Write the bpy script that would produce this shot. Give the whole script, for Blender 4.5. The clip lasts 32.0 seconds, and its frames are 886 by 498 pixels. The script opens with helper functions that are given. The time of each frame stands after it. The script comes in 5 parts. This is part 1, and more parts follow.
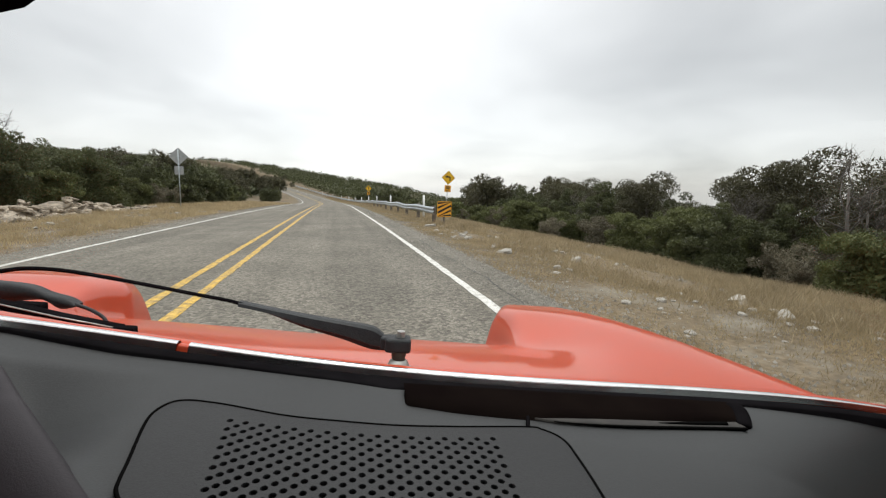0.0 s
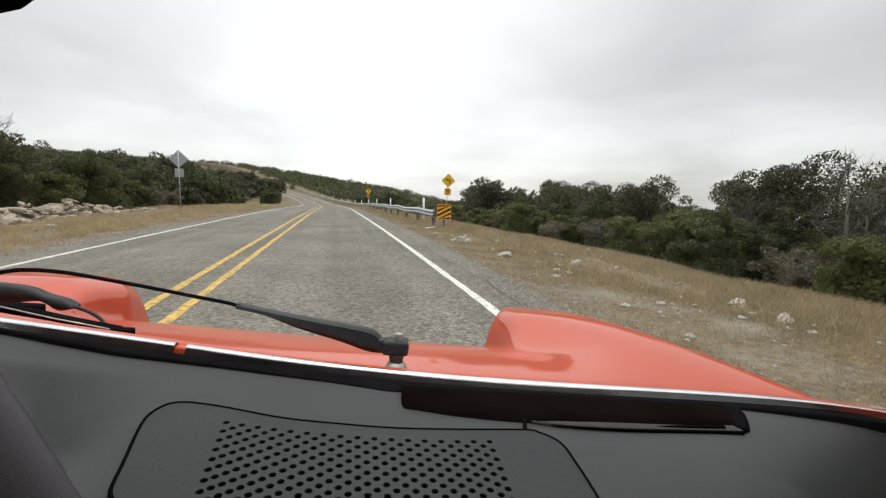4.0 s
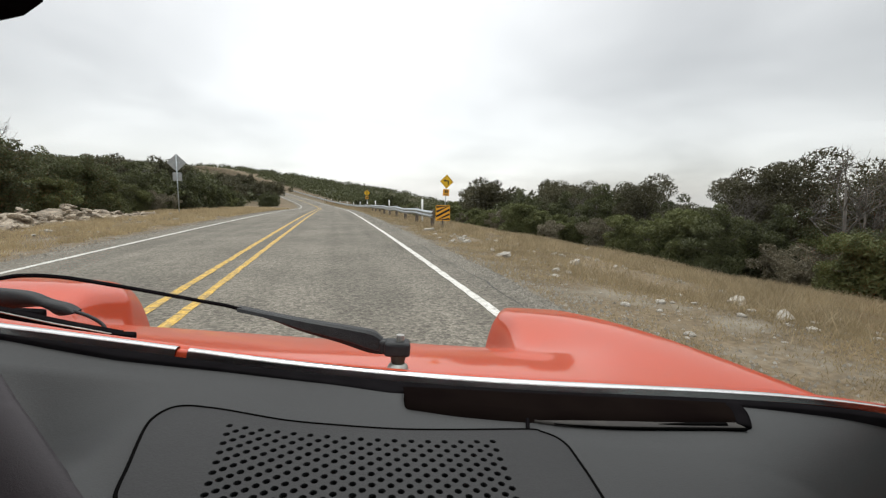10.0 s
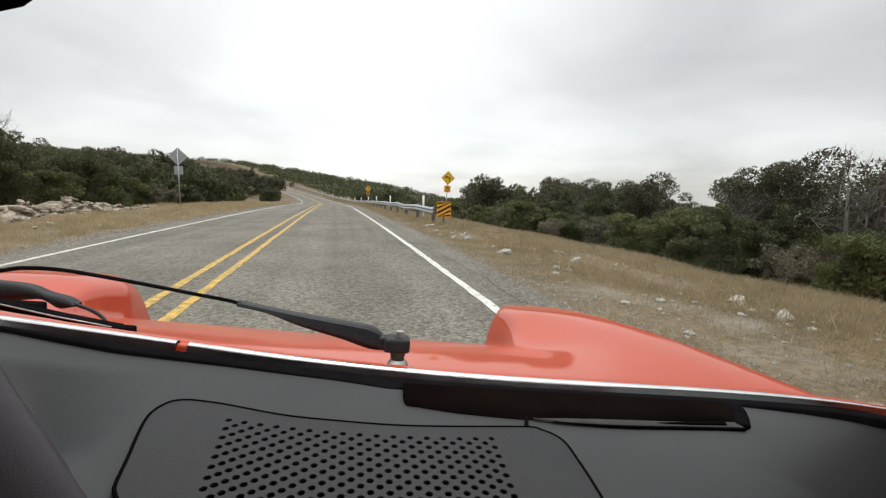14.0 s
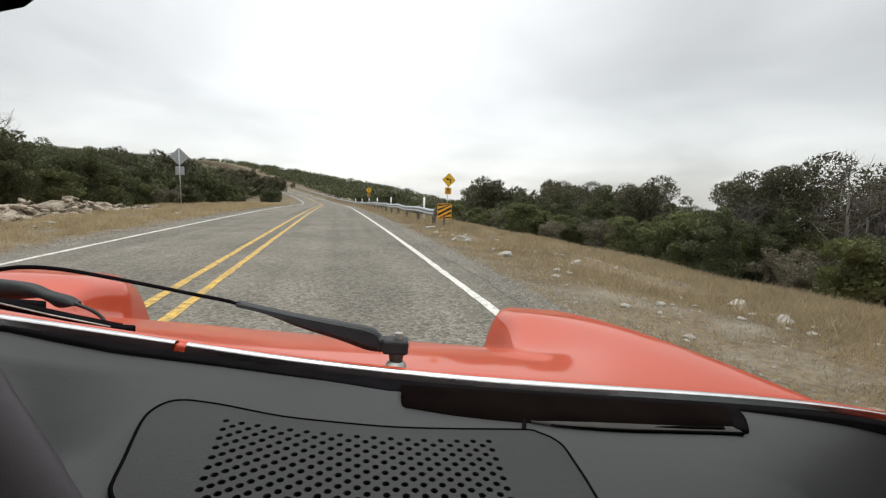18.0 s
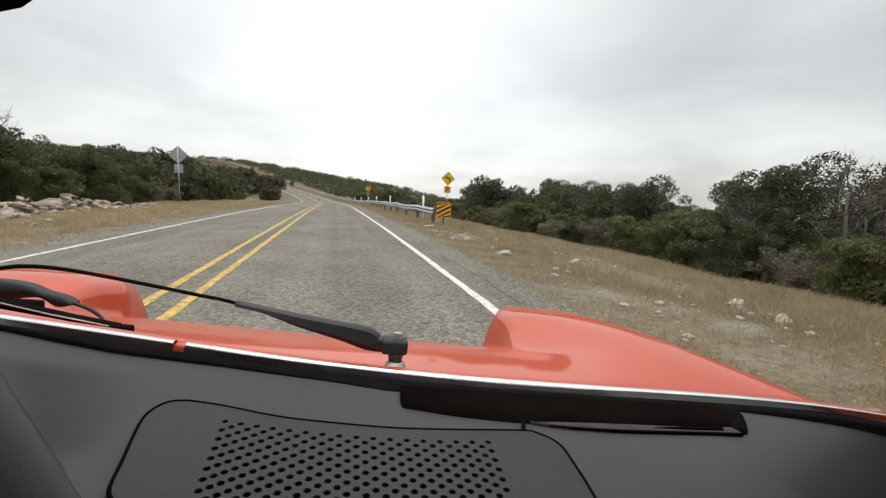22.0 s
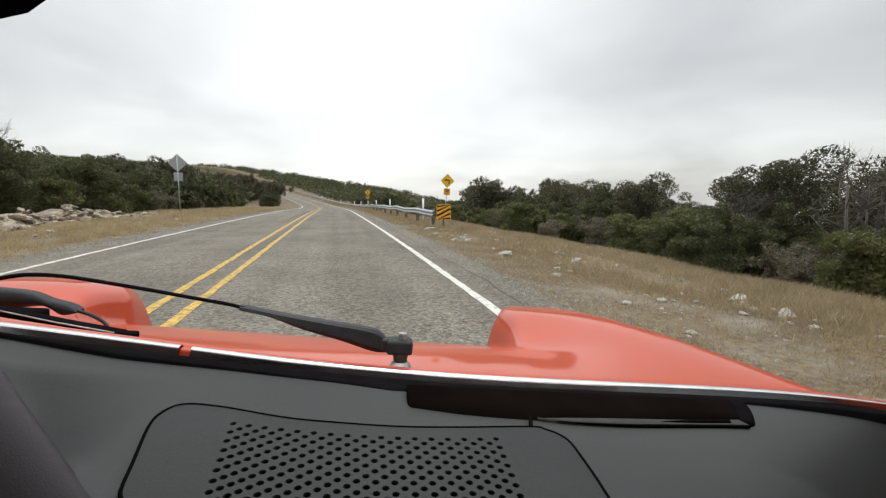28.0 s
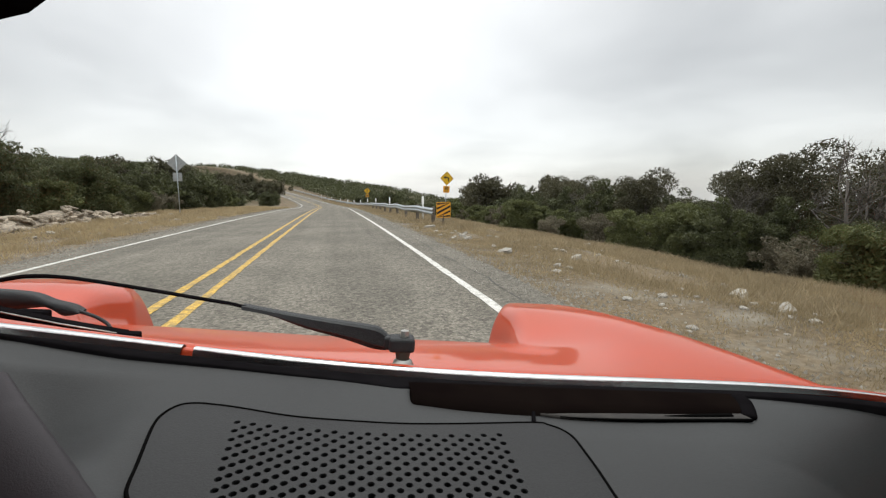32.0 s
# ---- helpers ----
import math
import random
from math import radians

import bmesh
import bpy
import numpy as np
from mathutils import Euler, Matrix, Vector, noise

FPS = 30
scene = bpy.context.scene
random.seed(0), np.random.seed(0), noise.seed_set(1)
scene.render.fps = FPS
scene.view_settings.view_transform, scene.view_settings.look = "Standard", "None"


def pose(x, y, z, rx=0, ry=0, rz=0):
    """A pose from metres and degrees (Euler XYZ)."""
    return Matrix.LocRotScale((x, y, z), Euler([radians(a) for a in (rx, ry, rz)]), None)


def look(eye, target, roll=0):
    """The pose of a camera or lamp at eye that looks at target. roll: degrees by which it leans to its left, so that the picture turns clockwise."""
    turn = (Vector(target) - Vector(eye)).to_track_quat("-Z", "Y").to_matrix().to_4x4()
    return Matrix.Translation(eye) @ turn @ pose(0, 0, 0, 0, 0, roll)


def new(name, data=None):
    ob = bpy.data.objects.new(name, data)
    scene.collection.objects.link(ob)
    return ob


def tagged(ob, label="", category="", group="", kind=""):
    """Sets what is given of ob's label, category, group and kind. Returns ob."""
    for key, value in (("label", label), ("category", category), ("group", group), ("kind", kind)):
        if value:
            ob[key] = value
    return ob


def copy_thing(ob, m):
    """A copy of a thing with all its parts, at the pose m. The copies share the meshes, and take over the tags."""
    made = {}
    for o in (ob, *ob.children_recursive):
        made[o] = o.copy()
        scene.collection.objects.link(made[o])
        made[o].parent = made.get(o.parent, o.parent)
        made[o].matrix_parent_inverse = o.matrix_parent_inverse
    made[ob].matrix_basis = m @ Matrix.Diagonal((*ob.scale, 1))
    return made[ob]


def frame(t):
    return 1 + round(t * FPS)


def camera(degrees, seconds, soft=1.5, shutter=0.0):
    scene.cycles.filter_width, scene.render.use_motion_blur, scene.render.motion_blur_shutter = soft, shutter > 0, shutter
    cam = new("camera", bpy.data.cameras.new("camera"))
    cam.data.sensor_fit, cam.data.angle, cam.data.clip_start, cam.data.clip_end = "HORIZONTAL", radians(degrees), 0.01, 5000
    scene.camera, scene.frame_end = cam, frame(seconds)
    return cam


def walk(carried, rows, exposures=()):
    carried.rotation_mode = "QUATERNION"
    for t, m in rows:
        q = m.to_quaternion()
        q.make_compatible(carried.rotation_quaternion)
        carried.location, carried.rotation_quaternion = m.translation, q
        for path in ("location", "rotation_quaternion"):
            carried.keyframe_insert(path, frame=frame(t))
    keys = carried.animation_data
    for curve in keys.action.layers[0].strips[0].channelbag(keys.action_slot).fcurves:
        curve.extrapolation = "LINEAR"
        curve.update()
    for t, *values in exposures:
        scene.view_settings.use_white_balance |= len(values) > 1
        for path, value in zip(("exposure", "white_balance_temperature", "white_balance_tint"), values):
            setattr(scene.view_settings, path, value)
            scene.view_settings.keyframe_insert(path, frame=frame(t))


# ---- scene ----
# The camera rides on the dashboard of a parked car: eye height 1.18 m over the lane, looking a little right of the road.
cam = camera(90.0, 32.0, soft=1.25)
EYE = 1.18
HEADING, TILT, LEAN = -13.3, -7.1, 1.5
# seconds, how far the mount shakes in metres, and small turns in degrees about the camera's own x, y and z axes
SWAY = [
    (0, -0.0005, 0.0006, 0.0009, -0.338, 0.099, -0.378),
    (0.5, -0.0007, 0.0002, 0.0011, -0.186, 0.056, -0.348),
    (1, 0.0010, 0.0002, 0.0018, -0.186, 0.071, -0.319),
    (1.5, 0.0007, 0.0001, 0.0026, -0.018, 0.032, -0.480),
    (2, 0.0003, -0.0014, -0.0012, 0.531, -0.090, -0.595),
    (2.5, 0.0004, -0.0016, -0.0005, 0.525, -0.092, -0.194),
    (3, 0.0018, 0.0001, 0.0020, -0.130, 0.110, -0.439),
    (3.5, 0.0024, -0.0001, 0.0032, 0.031, 0.060, -0.479),
    (4, 0.0018, -0.0003, 0.0004, 0.045, 0.071, -0.237),
    (4.5, 0.0008, -0.0002, 0.0008, -0.063, 0.069, -0.085),
    (6.5, 0.0014, 0.0003, 0.0015, -0.354, 0.162, -0.430),
    (7, 0.0000, 0.0005, 0.0015, -0.285, 0.105, -0.285),
    (7.5, 0.0008, 0.0004, 0.0021, -0.442, 0.203, -0.487),
    (8, -0.0013, 0.0001, 0.0003, -0.108, 0.036, -0.293),
    (8.5, -0.0017, 0.0004, -0.0004, -0.211, 0.104, -0.392),
    (9, -0.0008, -0.0004, -0.0003, -0.011, 0.029, -0.422),
    (9.5, -0.0008, 0.0007, 0.0013, -0.188, -0.082, -0.614),
    (10, -0.0001, -0.0009, 0.0004, 0.156, -0.042, -0.893),
    (10.5, 0.0008, -0.0002, 0.0006, -0.046, 0.021, -0.215),
    (11, 0.0010, -0.0001, 0.0008, -0.077, 0.026, -0.051),
    (11.5, 0.0021, -0.0005, 0.0001, 0.065, 0.120, 0.068),
    (12, 0.0018, 0.0007, 0.0017, -0.211, 0.060, 0.076),
    (12.5, 0.0017, 0.0005, 0.0002, -0.097, 0.062, 0.127),
    (13, -0.0000, -0.0000, -0.0000, 0.000, 0.000, -0.000),
    (13.5, 0.0019, 0.0002, 0.0012, -0.331, 0.140, -0.311),
    (14, 0.0001, 0.0001, 0.0006, -0.300, 0.044, -0.309),
    (14.5, -0.0004, 0.0004, 0.0010, -0.263, 0.090, -0.090),
    (16.5, 0.0008, 0.0006, 0.0018, -0.142, 0.035, -0.342),
    (17, 0.0014, 0.0003, 0.0018, -0.259, 0.056, -0.035),
    (17.5, 0.0014, -0.0003, 0.0002, 0.086, 0.001, -0.029),
    (18, 0.0015, -0.0005, 0.0008, -0.054, 0.097, 0.086),
    (18.5, 0.0008, 0.0010, 0.0031, -0.323, 0.094, 0.095),
    (19, 0.0015, 0.0006, 0.0029, -0.431, 0.098, -0.004),
    (19.5, -0.0000, 0.0006, 0.0021, -0.219, -0.029, -0.181),
    (20, 0.0014, 0.0001, 0.0027, -0.164, 0.064, -0.259),
    (20.5, 0.0011, -0.0012, 0.0004, 0.233, -0.002, -0.423),
    (21, 0.0016, -0.0008, 0.0039, 0.254, -0.040, -0.288),
    (21.5, 0.0012, -0.0005, 0.0017, 0.153, 0.027, -0.025),
    (22, 0.0011, 0.0005, 0.0025, -0.225, -0.021, 0.212),
    (22.5, 0.0016, 0.0021, 0.0050, -0.583, 0.101, 0.226),
    (23, 0.0018, 0.0000, 0.0006, -0.119, 0.133, -0.111),
    (23.5, -0.0002, -0.0004, -0.0018, 0.144, -0.003, -0.171),
    (24, 0.0031, 0.0023, 0.0056, -0.723, 0.214, -0.119),
    (24.5, 0.0005, 0.0008, 0.0010, -0.341, 0.087, -0.156),
    (25, 0.0007, 0.0004, 0.0001, -0.204, 0.149, -0.484),
    (25.5, 0.0016, -0.0005, 0.0008, 0.029, 0.067, -0.300),
    (27.5, -0.0005, -0.0000, 0.0005, -0.165, 0.175, -0.993),
    (28, -0.0017, -0.0007, -0.0011, 0.065, 0.075, -1.058),
    (28.5, -0.0006, 0.0002, 0.0019, -0.305, 0.210, -1.132),
    (29, -0.0007, 0.0001, 0.0014, -0.323, 0.185, -0.598),
    (29.5, -0.0012, -0.0000, 0.0002, -0.082, 0.133, -0.233),
    (30, -0.0002, 0.0021, 0.0040, -0.710, 0.198, -0.433),
    (30.5, -0.0000, 0.0005, 0.0024, -0.450, 0.202, -0.529),
    (31, -0.0017, 0.0009, 0.0017, -0.403, 0.147, -0.934),
    (31.5, -0.0026, 0.0013, 0.0003, -0.513, 0.064, -1.629),
    (32, -0.0031, -0.0006, -0.0016, -0.240, 0.090, -1.633),
]
BASE = pose(0, 0, EYE, 0, 0, HEADING) @ pose(0, 0, 0, 90 + TILT) @ pose(0, 0, 0, 0, 0, LEAN)
walk(cam, [(t, Matrix.Translation((dx, dy, dz)) @ BASE @ pose(0, 0, 0, a, b, c)) for t, dx, dy, dz, a, b, c in SWAY])

# ---------------------------------------------------------------- world and sun
world = bpy.data.worlds.new("overcast_sky")
scene.world = world
world.use_nodes = True
wn, wl = world.node_tree.nodes, world.node_tree.links
wn.clear()


def wnode(kind, **kw):
    n = wn.new(kind)
    for k, v in kw.items():
        n.inputs[k].default_value = v
    return n


w_out, w_bg = wn.new("ShaderNodeOutputWorld"), wn.new("ShaderNodeBackground")
w_sky = wn.new("ShaderNodeTexSky")
w_sky.sky_type, w_sky.sun_disc = "NISHITA", False
w_sky.sun_elevation, w_sky.sun_rotation = radians(70), radians(8)
w_tc = wn.new("ShaderNodeTexCoord")
w_sep = wn.new("ShaderNodeSeparateXYZ")
wl.new(w_tc.outputs["Generated"], w_sep.inputs[0])


def wmath(op, a, b=None, clamp=False):
    n = wn.new("ShaderNodeMath")
    n.operation, n.use_clamp = op, clamp
    for i, v in enumerate((a, b)):
        if v is None:
            continue
        if isinstance(v, (int, float)):
            n.inputs[i].default_value = v
        else:
            wl.new(v, n.inputs[i])
    return n.outputs[0]


# cloud layer: the direction laid out on a flat deck overhead
deck = wmath("ADD", wmath("MAXIMUM", w_sep.outputs[2], 0.0), 0.16)
w_comb = wn.new("ShaderNodeCombineXYZ")
wl.new(wmath("DIVIDE", w_sep.outputs[0], deck), w_comb.inputs[0])
wl.new(wmath("DIVIDE", w_sep.outputs[1], deck), w_comb.inputs[1])
w_n1 = wnode("ShaderNodeTexNoise", Scale=0.75, Detail=5.0, Roughness=0.52, Distortion=0.35)
wl.new(w_comb.outputs[0], w_n1.inputs["Vector"])
w_n2 = wnode("ShaderNodeTexNoise", Scale=0.32, Detail=2.0, Roughness=0.5)
wl.new(w_comb.outputs[0], w_n2.inputs["Vector"])
cloud = wmath("ADD", wmath("MULTIPLY", w_n1.outputs["Fac"], 0.5), wmath("MULTIPLY", w_n2.outputs["Fac"], 0.5))
# the veiled sun brightens the deck ahead and above
w_dot = wn.new("ShaderNodeVectorMath")
w_dot.operation = "DOT_PRODUCT"
w_dot.inputs[1].default_value = Vector((0.04, 0.92, 0.36)).normalized()
wl.new(w_tc.outputs["Generated"], w_dot.inputs[0])
glow = wmath("POWER", wmath("MAXIMUM", w_dot.outputs["Value"], 0.0), 9.0)
w_hgt = wn.new("ShaderNodeMapRange")
w_hgt.interpolation_type = "SMOOTHSTEP"
for k, v in (("From Min", 0.30), ("From Max", 0.85), ("To Min", 0.0), ("To Max", 0.85)):
    w_hgt.inputs[k].default_value = v
wl.new(w_sep.outputs[2], w_hgt.inputs["Value"])
light = wmath("ADD", wmath("ADD", wmath("MULTIPLY", cloud, 1.35), 0.02), wmath("MULTIPLY", glow, 0.40))
light = wmath("ADD", light, w_hgt.outputs[0])
w_hi = wn.new("ShaderNodeMix")
w_hi.data_type = "RGBA"
w_hi.inputs[6].default_value = (0.972, 0.970, 0.957, 1)
w_hi.inputs[7].default_value = (1.0, 0.998, 0.996, 1)
wl.new(glow, w_hi.inputs[0])
w_mul = wn.new("ShaderNodeVectorMath")
w_mul.operation = "SCALE"
wl.new(w_hi.outputs[2], w_mul.inputs[0])
wl.new(light, w_mul.inputs["Scale"])
w_sk = wn.new("ShaderNodeVectorMath")
w_sk.operation = "SCALE"
w_sk.inputs["Scale"].default_value = 0.02
wl.new(w_sky.outputs[0], w_sk.inputs[0])
w_add = wn.new("ShaderNodeVectorMath")
wl.new(w_mul.outputs[0], w_add.inputs[0])
wl.new(w_sk.outputs[0], w_add.inputs[1])
wl.new(w_add.outputs[0], w_bg.inputs["Color"])
w_bg.inputs["Strength"].default_value = 1.0
wl.new(w_bg.outputs[0], w_out.inputs[0])

sun = new("sun", bpy.data.lights.new("sun", "SUN"))
sun.data.energy, sun.data.angle, sun.data.color = 1.7, radians(30), (1.0, 0.97, 0.92)
sun.matrix_world = look((0, 0, 50), Vector((0, 0, 50)) - Vector((0.12, 0.25, 0.93)))
scene.view_settings.exposure = 0.0


# ---------------------------------------------------------------- materials
def material(name, colour, rough=0.6, metal=0.0, coat=0.0, second=None, scale=8.0, fine=0.0, bump=0.0, bump_scale=80.0,
             detail=5.0, vary=0.0, spec=0.5, contrast=(0.35, 0.65), coat_rough=0.05):
    """A Principled material: two colours mixed by a broad noise, a fine grain, bump, and a shift per object."""
    m = bpy.data.materials.new(name)
    m.use_nodes = True
    n, l = m.node_tree.nodes, m.node_tree.links
    b = n["Principled BSDF"]
    b.inputs["Roughness"].default_value, b.inputs["Metallic"].default_value = rough, metal
    b.inputs["Coat Weight"].default_value, b.inputs["Coat Roughness"].default_value = coat, coat_rough
    b.inputs["Specular IOR Level"].default_value = spec
    tc = n.new("ShaderNodeTexCoord")
    noise_1 = n.new("ShaderNodeTexNoise")
    noise_1.inputs["Scale"].default_value, noise_1.inputs["Detail"].default_value = scale, detail
    l.new(tc.outputs["Object"], noise_1.inputs["Vector"])
    ramp = n.new("ShaderNodeMapRange")
    ramp.inputs["From Min"].default_value, ramp.inputs["From Max"].default_value = contrast
    l.new(noise_1.outputs["Fac"], ramp.inputs["Value"])
    mix = n.new("ShaderNodeMix")
    mix.data_type = "RGBA"
    mix.inputs[6].default_value = (*colour, 1)
    mix.inputs[7].default_value = (*(second or [c * 0.8 for c in colour]), 1)
    l.new(ramp.outputs[0], mix.inputs[0])
    colour_out = mix.outputs[2]
    if fine or vary:
        hsv = n.new("ShaderNodeHueSaturation")
        l.new(colour_out, hsv.inputs["Color"])
        value = None
        if fine:
            noise_2 = n.new("ShaderNodeTexNoise")
            noise_2.inputs["Scale"].default_value, noise_2.inputs["Detail"].default_value = bump_scale, 3.0
            l.new(tc.outputs["Object"], noise_2.inputs["Vector"])
            mr = n.new("ShaderNodeMapRange")
            mr.inputs["From Min"].default_value, mr.inputs["From Max"].default_value = 0.3, 0.7
            mr.inputs["To Min"].default_value, mr.inputs["To Max"].default_value = 1 - fine, 1 + fine
            l.new(noise_2.outputs["Fac"], mr.inputs["Value"])
            value = mr.outputs[0]
        if vary:
            info = n.new("ShaderNodeObjectInfo")
            geo = n.new("ShaderNodeNewGeometry")
            isl = n.new("ShaderNodeMath")
            isl.operation = "MULTIPLY_ADD"
            isl.inputs[1].default_value = 0.6
            l.new(geo.outputs["Random Per Island"], isl.inputs[0])
            l.new(info.outputs["Random"], isl.inputs[2])
            mr2 = n.new("ShaderNodeMapRange")
            mr2.inputs["From Max"].default_value = 1.6
            mr2.inputs["To Min"].default_value, mr2.inputs["To Max"].default_value = 1 - vary, 1 + vary
            l.new(isl.outputs[0], mr2.inputs["Value"])
            if value:
                mm = n.new("ShaderNodeMath")
                mm.operation = "MULTIPLY"
                l.new(value, mm.inputs[0])
                l.new(mr2.outputs[0], mm.inputs[1])
                value = mm.outputs[0]
            else:
                value = mr2.outputs[0]
        l.new(value, hsv.inputs["Value"])
        colour_out = hsv.outputs[0]
    l.new(colour_out, b.inputs["Base Color"])
    if bump:
        noise_3 = n.new("ShaderNodeTexNoise")
        noise_3.inputs["Scale"].default_value, noise_3.inputs["Detail"].default_value = bump_scale, 4.0
        l.new(tc.outputs["Object"], noise_3.inputs["Vector"])
        bn = n.new("ShaderNodeBump")
        bn.inputs["Strength"].default_value, bn.inputs["Distance"].default_value = bump, 0.02
        l.new(noise_3.outputs["Fac"], bn.inputs["Height"])
        l.new(bn.outputs[0], b.inputs["Normal"])
    return m


def leaf_material(name, colour, second, vary=0.35, through_light=0.25):
    m = material(name, colour, rough=0.55, second=second, scale=1.3, vary=vary, spec=0.25)
    n, l = m.node_tree.nodes, m.node_tree.links
    b = n["Principled BSDF"]
    tr, mx = n.new("ShaderNodeBsdfTranslucent"), n.new("ShaderNodeMixShader")
    l.new(b.inputs["Base Color"].links[0].from_socket, tr.inputs["Color"])
    mx.inputs[0].default_value = through_light
    l.new(b.outputs[0], mx.inputs[1])
    l.new(tr.outputs[0], mx.inputs[2])
    l.new(mx.outputs[0], n["Material Output"].inputs["Surface"])
    return m


M_RED = material("red_car_paint", (0.460, 0.054, 0.017), rough=0.5, coat=0.54, second=(0.420, 0.058, 0.020), scale=5, spec=0.2, coat_rough=0.06, fine=0.06, bump_scale=260)
M_RED_IN = material("shaded_red_paint", (0.20, 0.020, 0.012), rough=0.6, second=(0.16, 0.018, 0.012), scale=6)
M_DASH = material("charcoal_dashboard_vinyl", (0.0420, 0.0442, 0.0455), rough=0.55, second=(0.0325, 0.0340, 0.0352), scale=3.0, fine=0.14, bump=0.08, bump_scale=700, spec=0.25)
M_RUBBER = material("black_rubber", (0.0068, 0.0062, 0.0070), rough=0.8, second=(0.0095, 0.0088, 0.0098), scale=30, spec=0.0)
M_WIPER = material("matt_black_wiper_paint", (0.011, 0.0125, 0.0145), rough=0.6, second=(0.018, 0.0205, 0.0225), scale=40, bump=0.15, bump_scale=260, spec=0.35)
M_CHROME = material("polished_trim_metal", (0.80, 0.80, 0.80), rough=0.16, metal=1.0, second=(0.66, 0.66, 0.67), scale=25)
M_NUT = material("dull_zinc_metal", (0.45, 0.45, 0.42), rough=0.4, metal=0.9, second=(0.30, 0.30, 0.28), scale=60)
# flat black for the panel seam, and painted shade in holes and gaps
M_HOLLOW = material("dark_joint_and_shade", (0.005, 0.005, 0.005), rough=0.9, spec=0.0)
M_DUCT = material("dark_brown_duct_plastic", (0.0052, 0.0036, 0.0034), rough=0.85, second=(0.0078, 0.0056, 0.0048), scale=14, spec=0.0)
M_LINER = material("grey_headliner_cloth", (0.30, 0.31, 0.33), rough=0.9, scale=40, fine=0.1)
M_PANEL = material("dark_grey_speaker_vinyl", (0.0270, 0.0280, 0.0292), rough=0.55, second=(0.0205, 0.0212, 0.0225), scale=4.0, fine=0.14, bump=0.08, bump_scale=700, spec=0.25)
# brown vinyl, its colour darkened to carry the dimness of the left corner
M_HOOD = material("dimmed_grey_brown_vinyl", (0.0300, 0.0250, 0.0292), rough=0.55, second=(0.0225, 0.0188, 0.0222), scale=3.5, fine=0.14, bump=0.10, bump_scale=700, spec=0.2)
M_LIP = material("dusty_brown_plastic", (0.030, 0.027, 0.023), rough=0.7, second=(0.014, 0.012, 0.011), scale=45, fine=0.2, bump_scale=300)
M_OLIVE = material("oiled_olive_metal", (0.050, 0.052, 0.040), rough=0.6, metal=0.0, second=(0.03, 0.030, 0.024), scale=60)
M_TYRE = material("tyre_rubber", (0.02, 0.02, 0.02), rough=0.8, scale=20)
M_ASPHALT = material("worn_chip_seal_asphalt", (0.172, 0.159, 0.134), rough=0.9, second=(0.130, 0.121, 0.102), scale=0.55, fine=0.38, bump=0.8, bump_scale=44, detail=7, spec=0.2)


def add_streaks(m, across, along, amount, spots):
    """Lengthwise wear streaks and scattered dark and pale chips on top of a material's colour."""
    n, l = m.node_tree.nodes, m.node_tree.links
    b = n["Principled BSDF"]
    old = b.inputs["Base Color"].links[0].from_socket
    tc, mp = n.new("ShaderNodeTexCoord"), n.new("ShaderNodeMapping")
    mp.inputs["Scale"].default_value = (across, along, 1)
    l.new(tc.outputs["Object"], mp.inputs["Vector"])
    ns = n.new("ShaderNodeTexNoise")
    ns.inputs["Scale"].default_value, ns.inputs["Detail"].default_value = 1.0, 4
    l.new(mp.outputs[0], ns.inputs["Vector"])
    r1 = n.new("ShaderNodeMapRange")
    for k, v in (("From Min", 0.3), ("From Max", 0.7), ("To Min", 1 - amount), ("To Max", 1 + amount)):
        r1.inputs[k].default_value = v
    l.new(ns.outputs["Fac"], r1.inputs["Value"])
    vo = n.new("ShaderNodeTexVoronoi")
    vo.inputs["Scale"].default_value = 30.0
    l.new(tc.outputs["Object"], vo.inputs["Vector"])
    sp = n.new("ShaderNodeSeparateColor")
    l.new(vo.outputs["Color"], sp.inputs[0])
    r2 = n.new("ShaderNodeMapRange")
    for k, v in (("To Min", 1 - spots), ("To Max", 1 + spots)):
        r2.inputs[k].default_value = v
    l.new(sp.outputs[0], r2.inputs["Value"])
    mu = n.new("ShaderNodeMath")
    mu.operation = "MULTIPLY"
    l.new(r1.outputs[0], mu.inputs[0])
    l.new(r2.outputs[0], mu.inputs[1])
    hs = n.new("ShaderNodeHueSaturation")
    l.new(old, hs.inputs["Color"])
    l.new(mu.outputs[0], hs.inputs["Value"])
    l.new(hs.outputs[0], b.inputs["Base Color"])


add_streaks(M_ASPHALT, 1.6, 0.05, 0.18, 0.34)
M_YELLOW = material("worn_yellow_road_paint", (0.52, 0.33, 0.055), rough=0.75, second=(0.30, 0.215, 0.085), scale=9.0, fine=0.45, bump=0.5, bump_scale=30, contrast=(0.38, 0.66))
M_WHITE = material("worn_white_road_paint", (0.58, 0.575, 0.54), rough=0.75, second=(0.34, 0.333, 0.30), scale=9.0, fine=0.28, bump=0.4, bump_scale=45, contrast=(0.45, 0.75))
M_TAR = material("tar_seam", (0.030, 0.029, 0.028), rough=0.7, scale=9)
M_GRAVEL = material("limestone_gravel", (0.36, 0.335, 0.29), rough=0.95, second=(0.20, 0.185, 0.16), scale=9, fine=0.35, bump=0.6, bump_scale=30, vary=0.25)
M_ROCK = material("pale_limestone", (0.40, 0.38, 0.335), rough=0.95, second=(0.25, 0.232, 0.20), scale=6, fine=0.2, bump=0.5, bump_scale=18, vary=0.2)
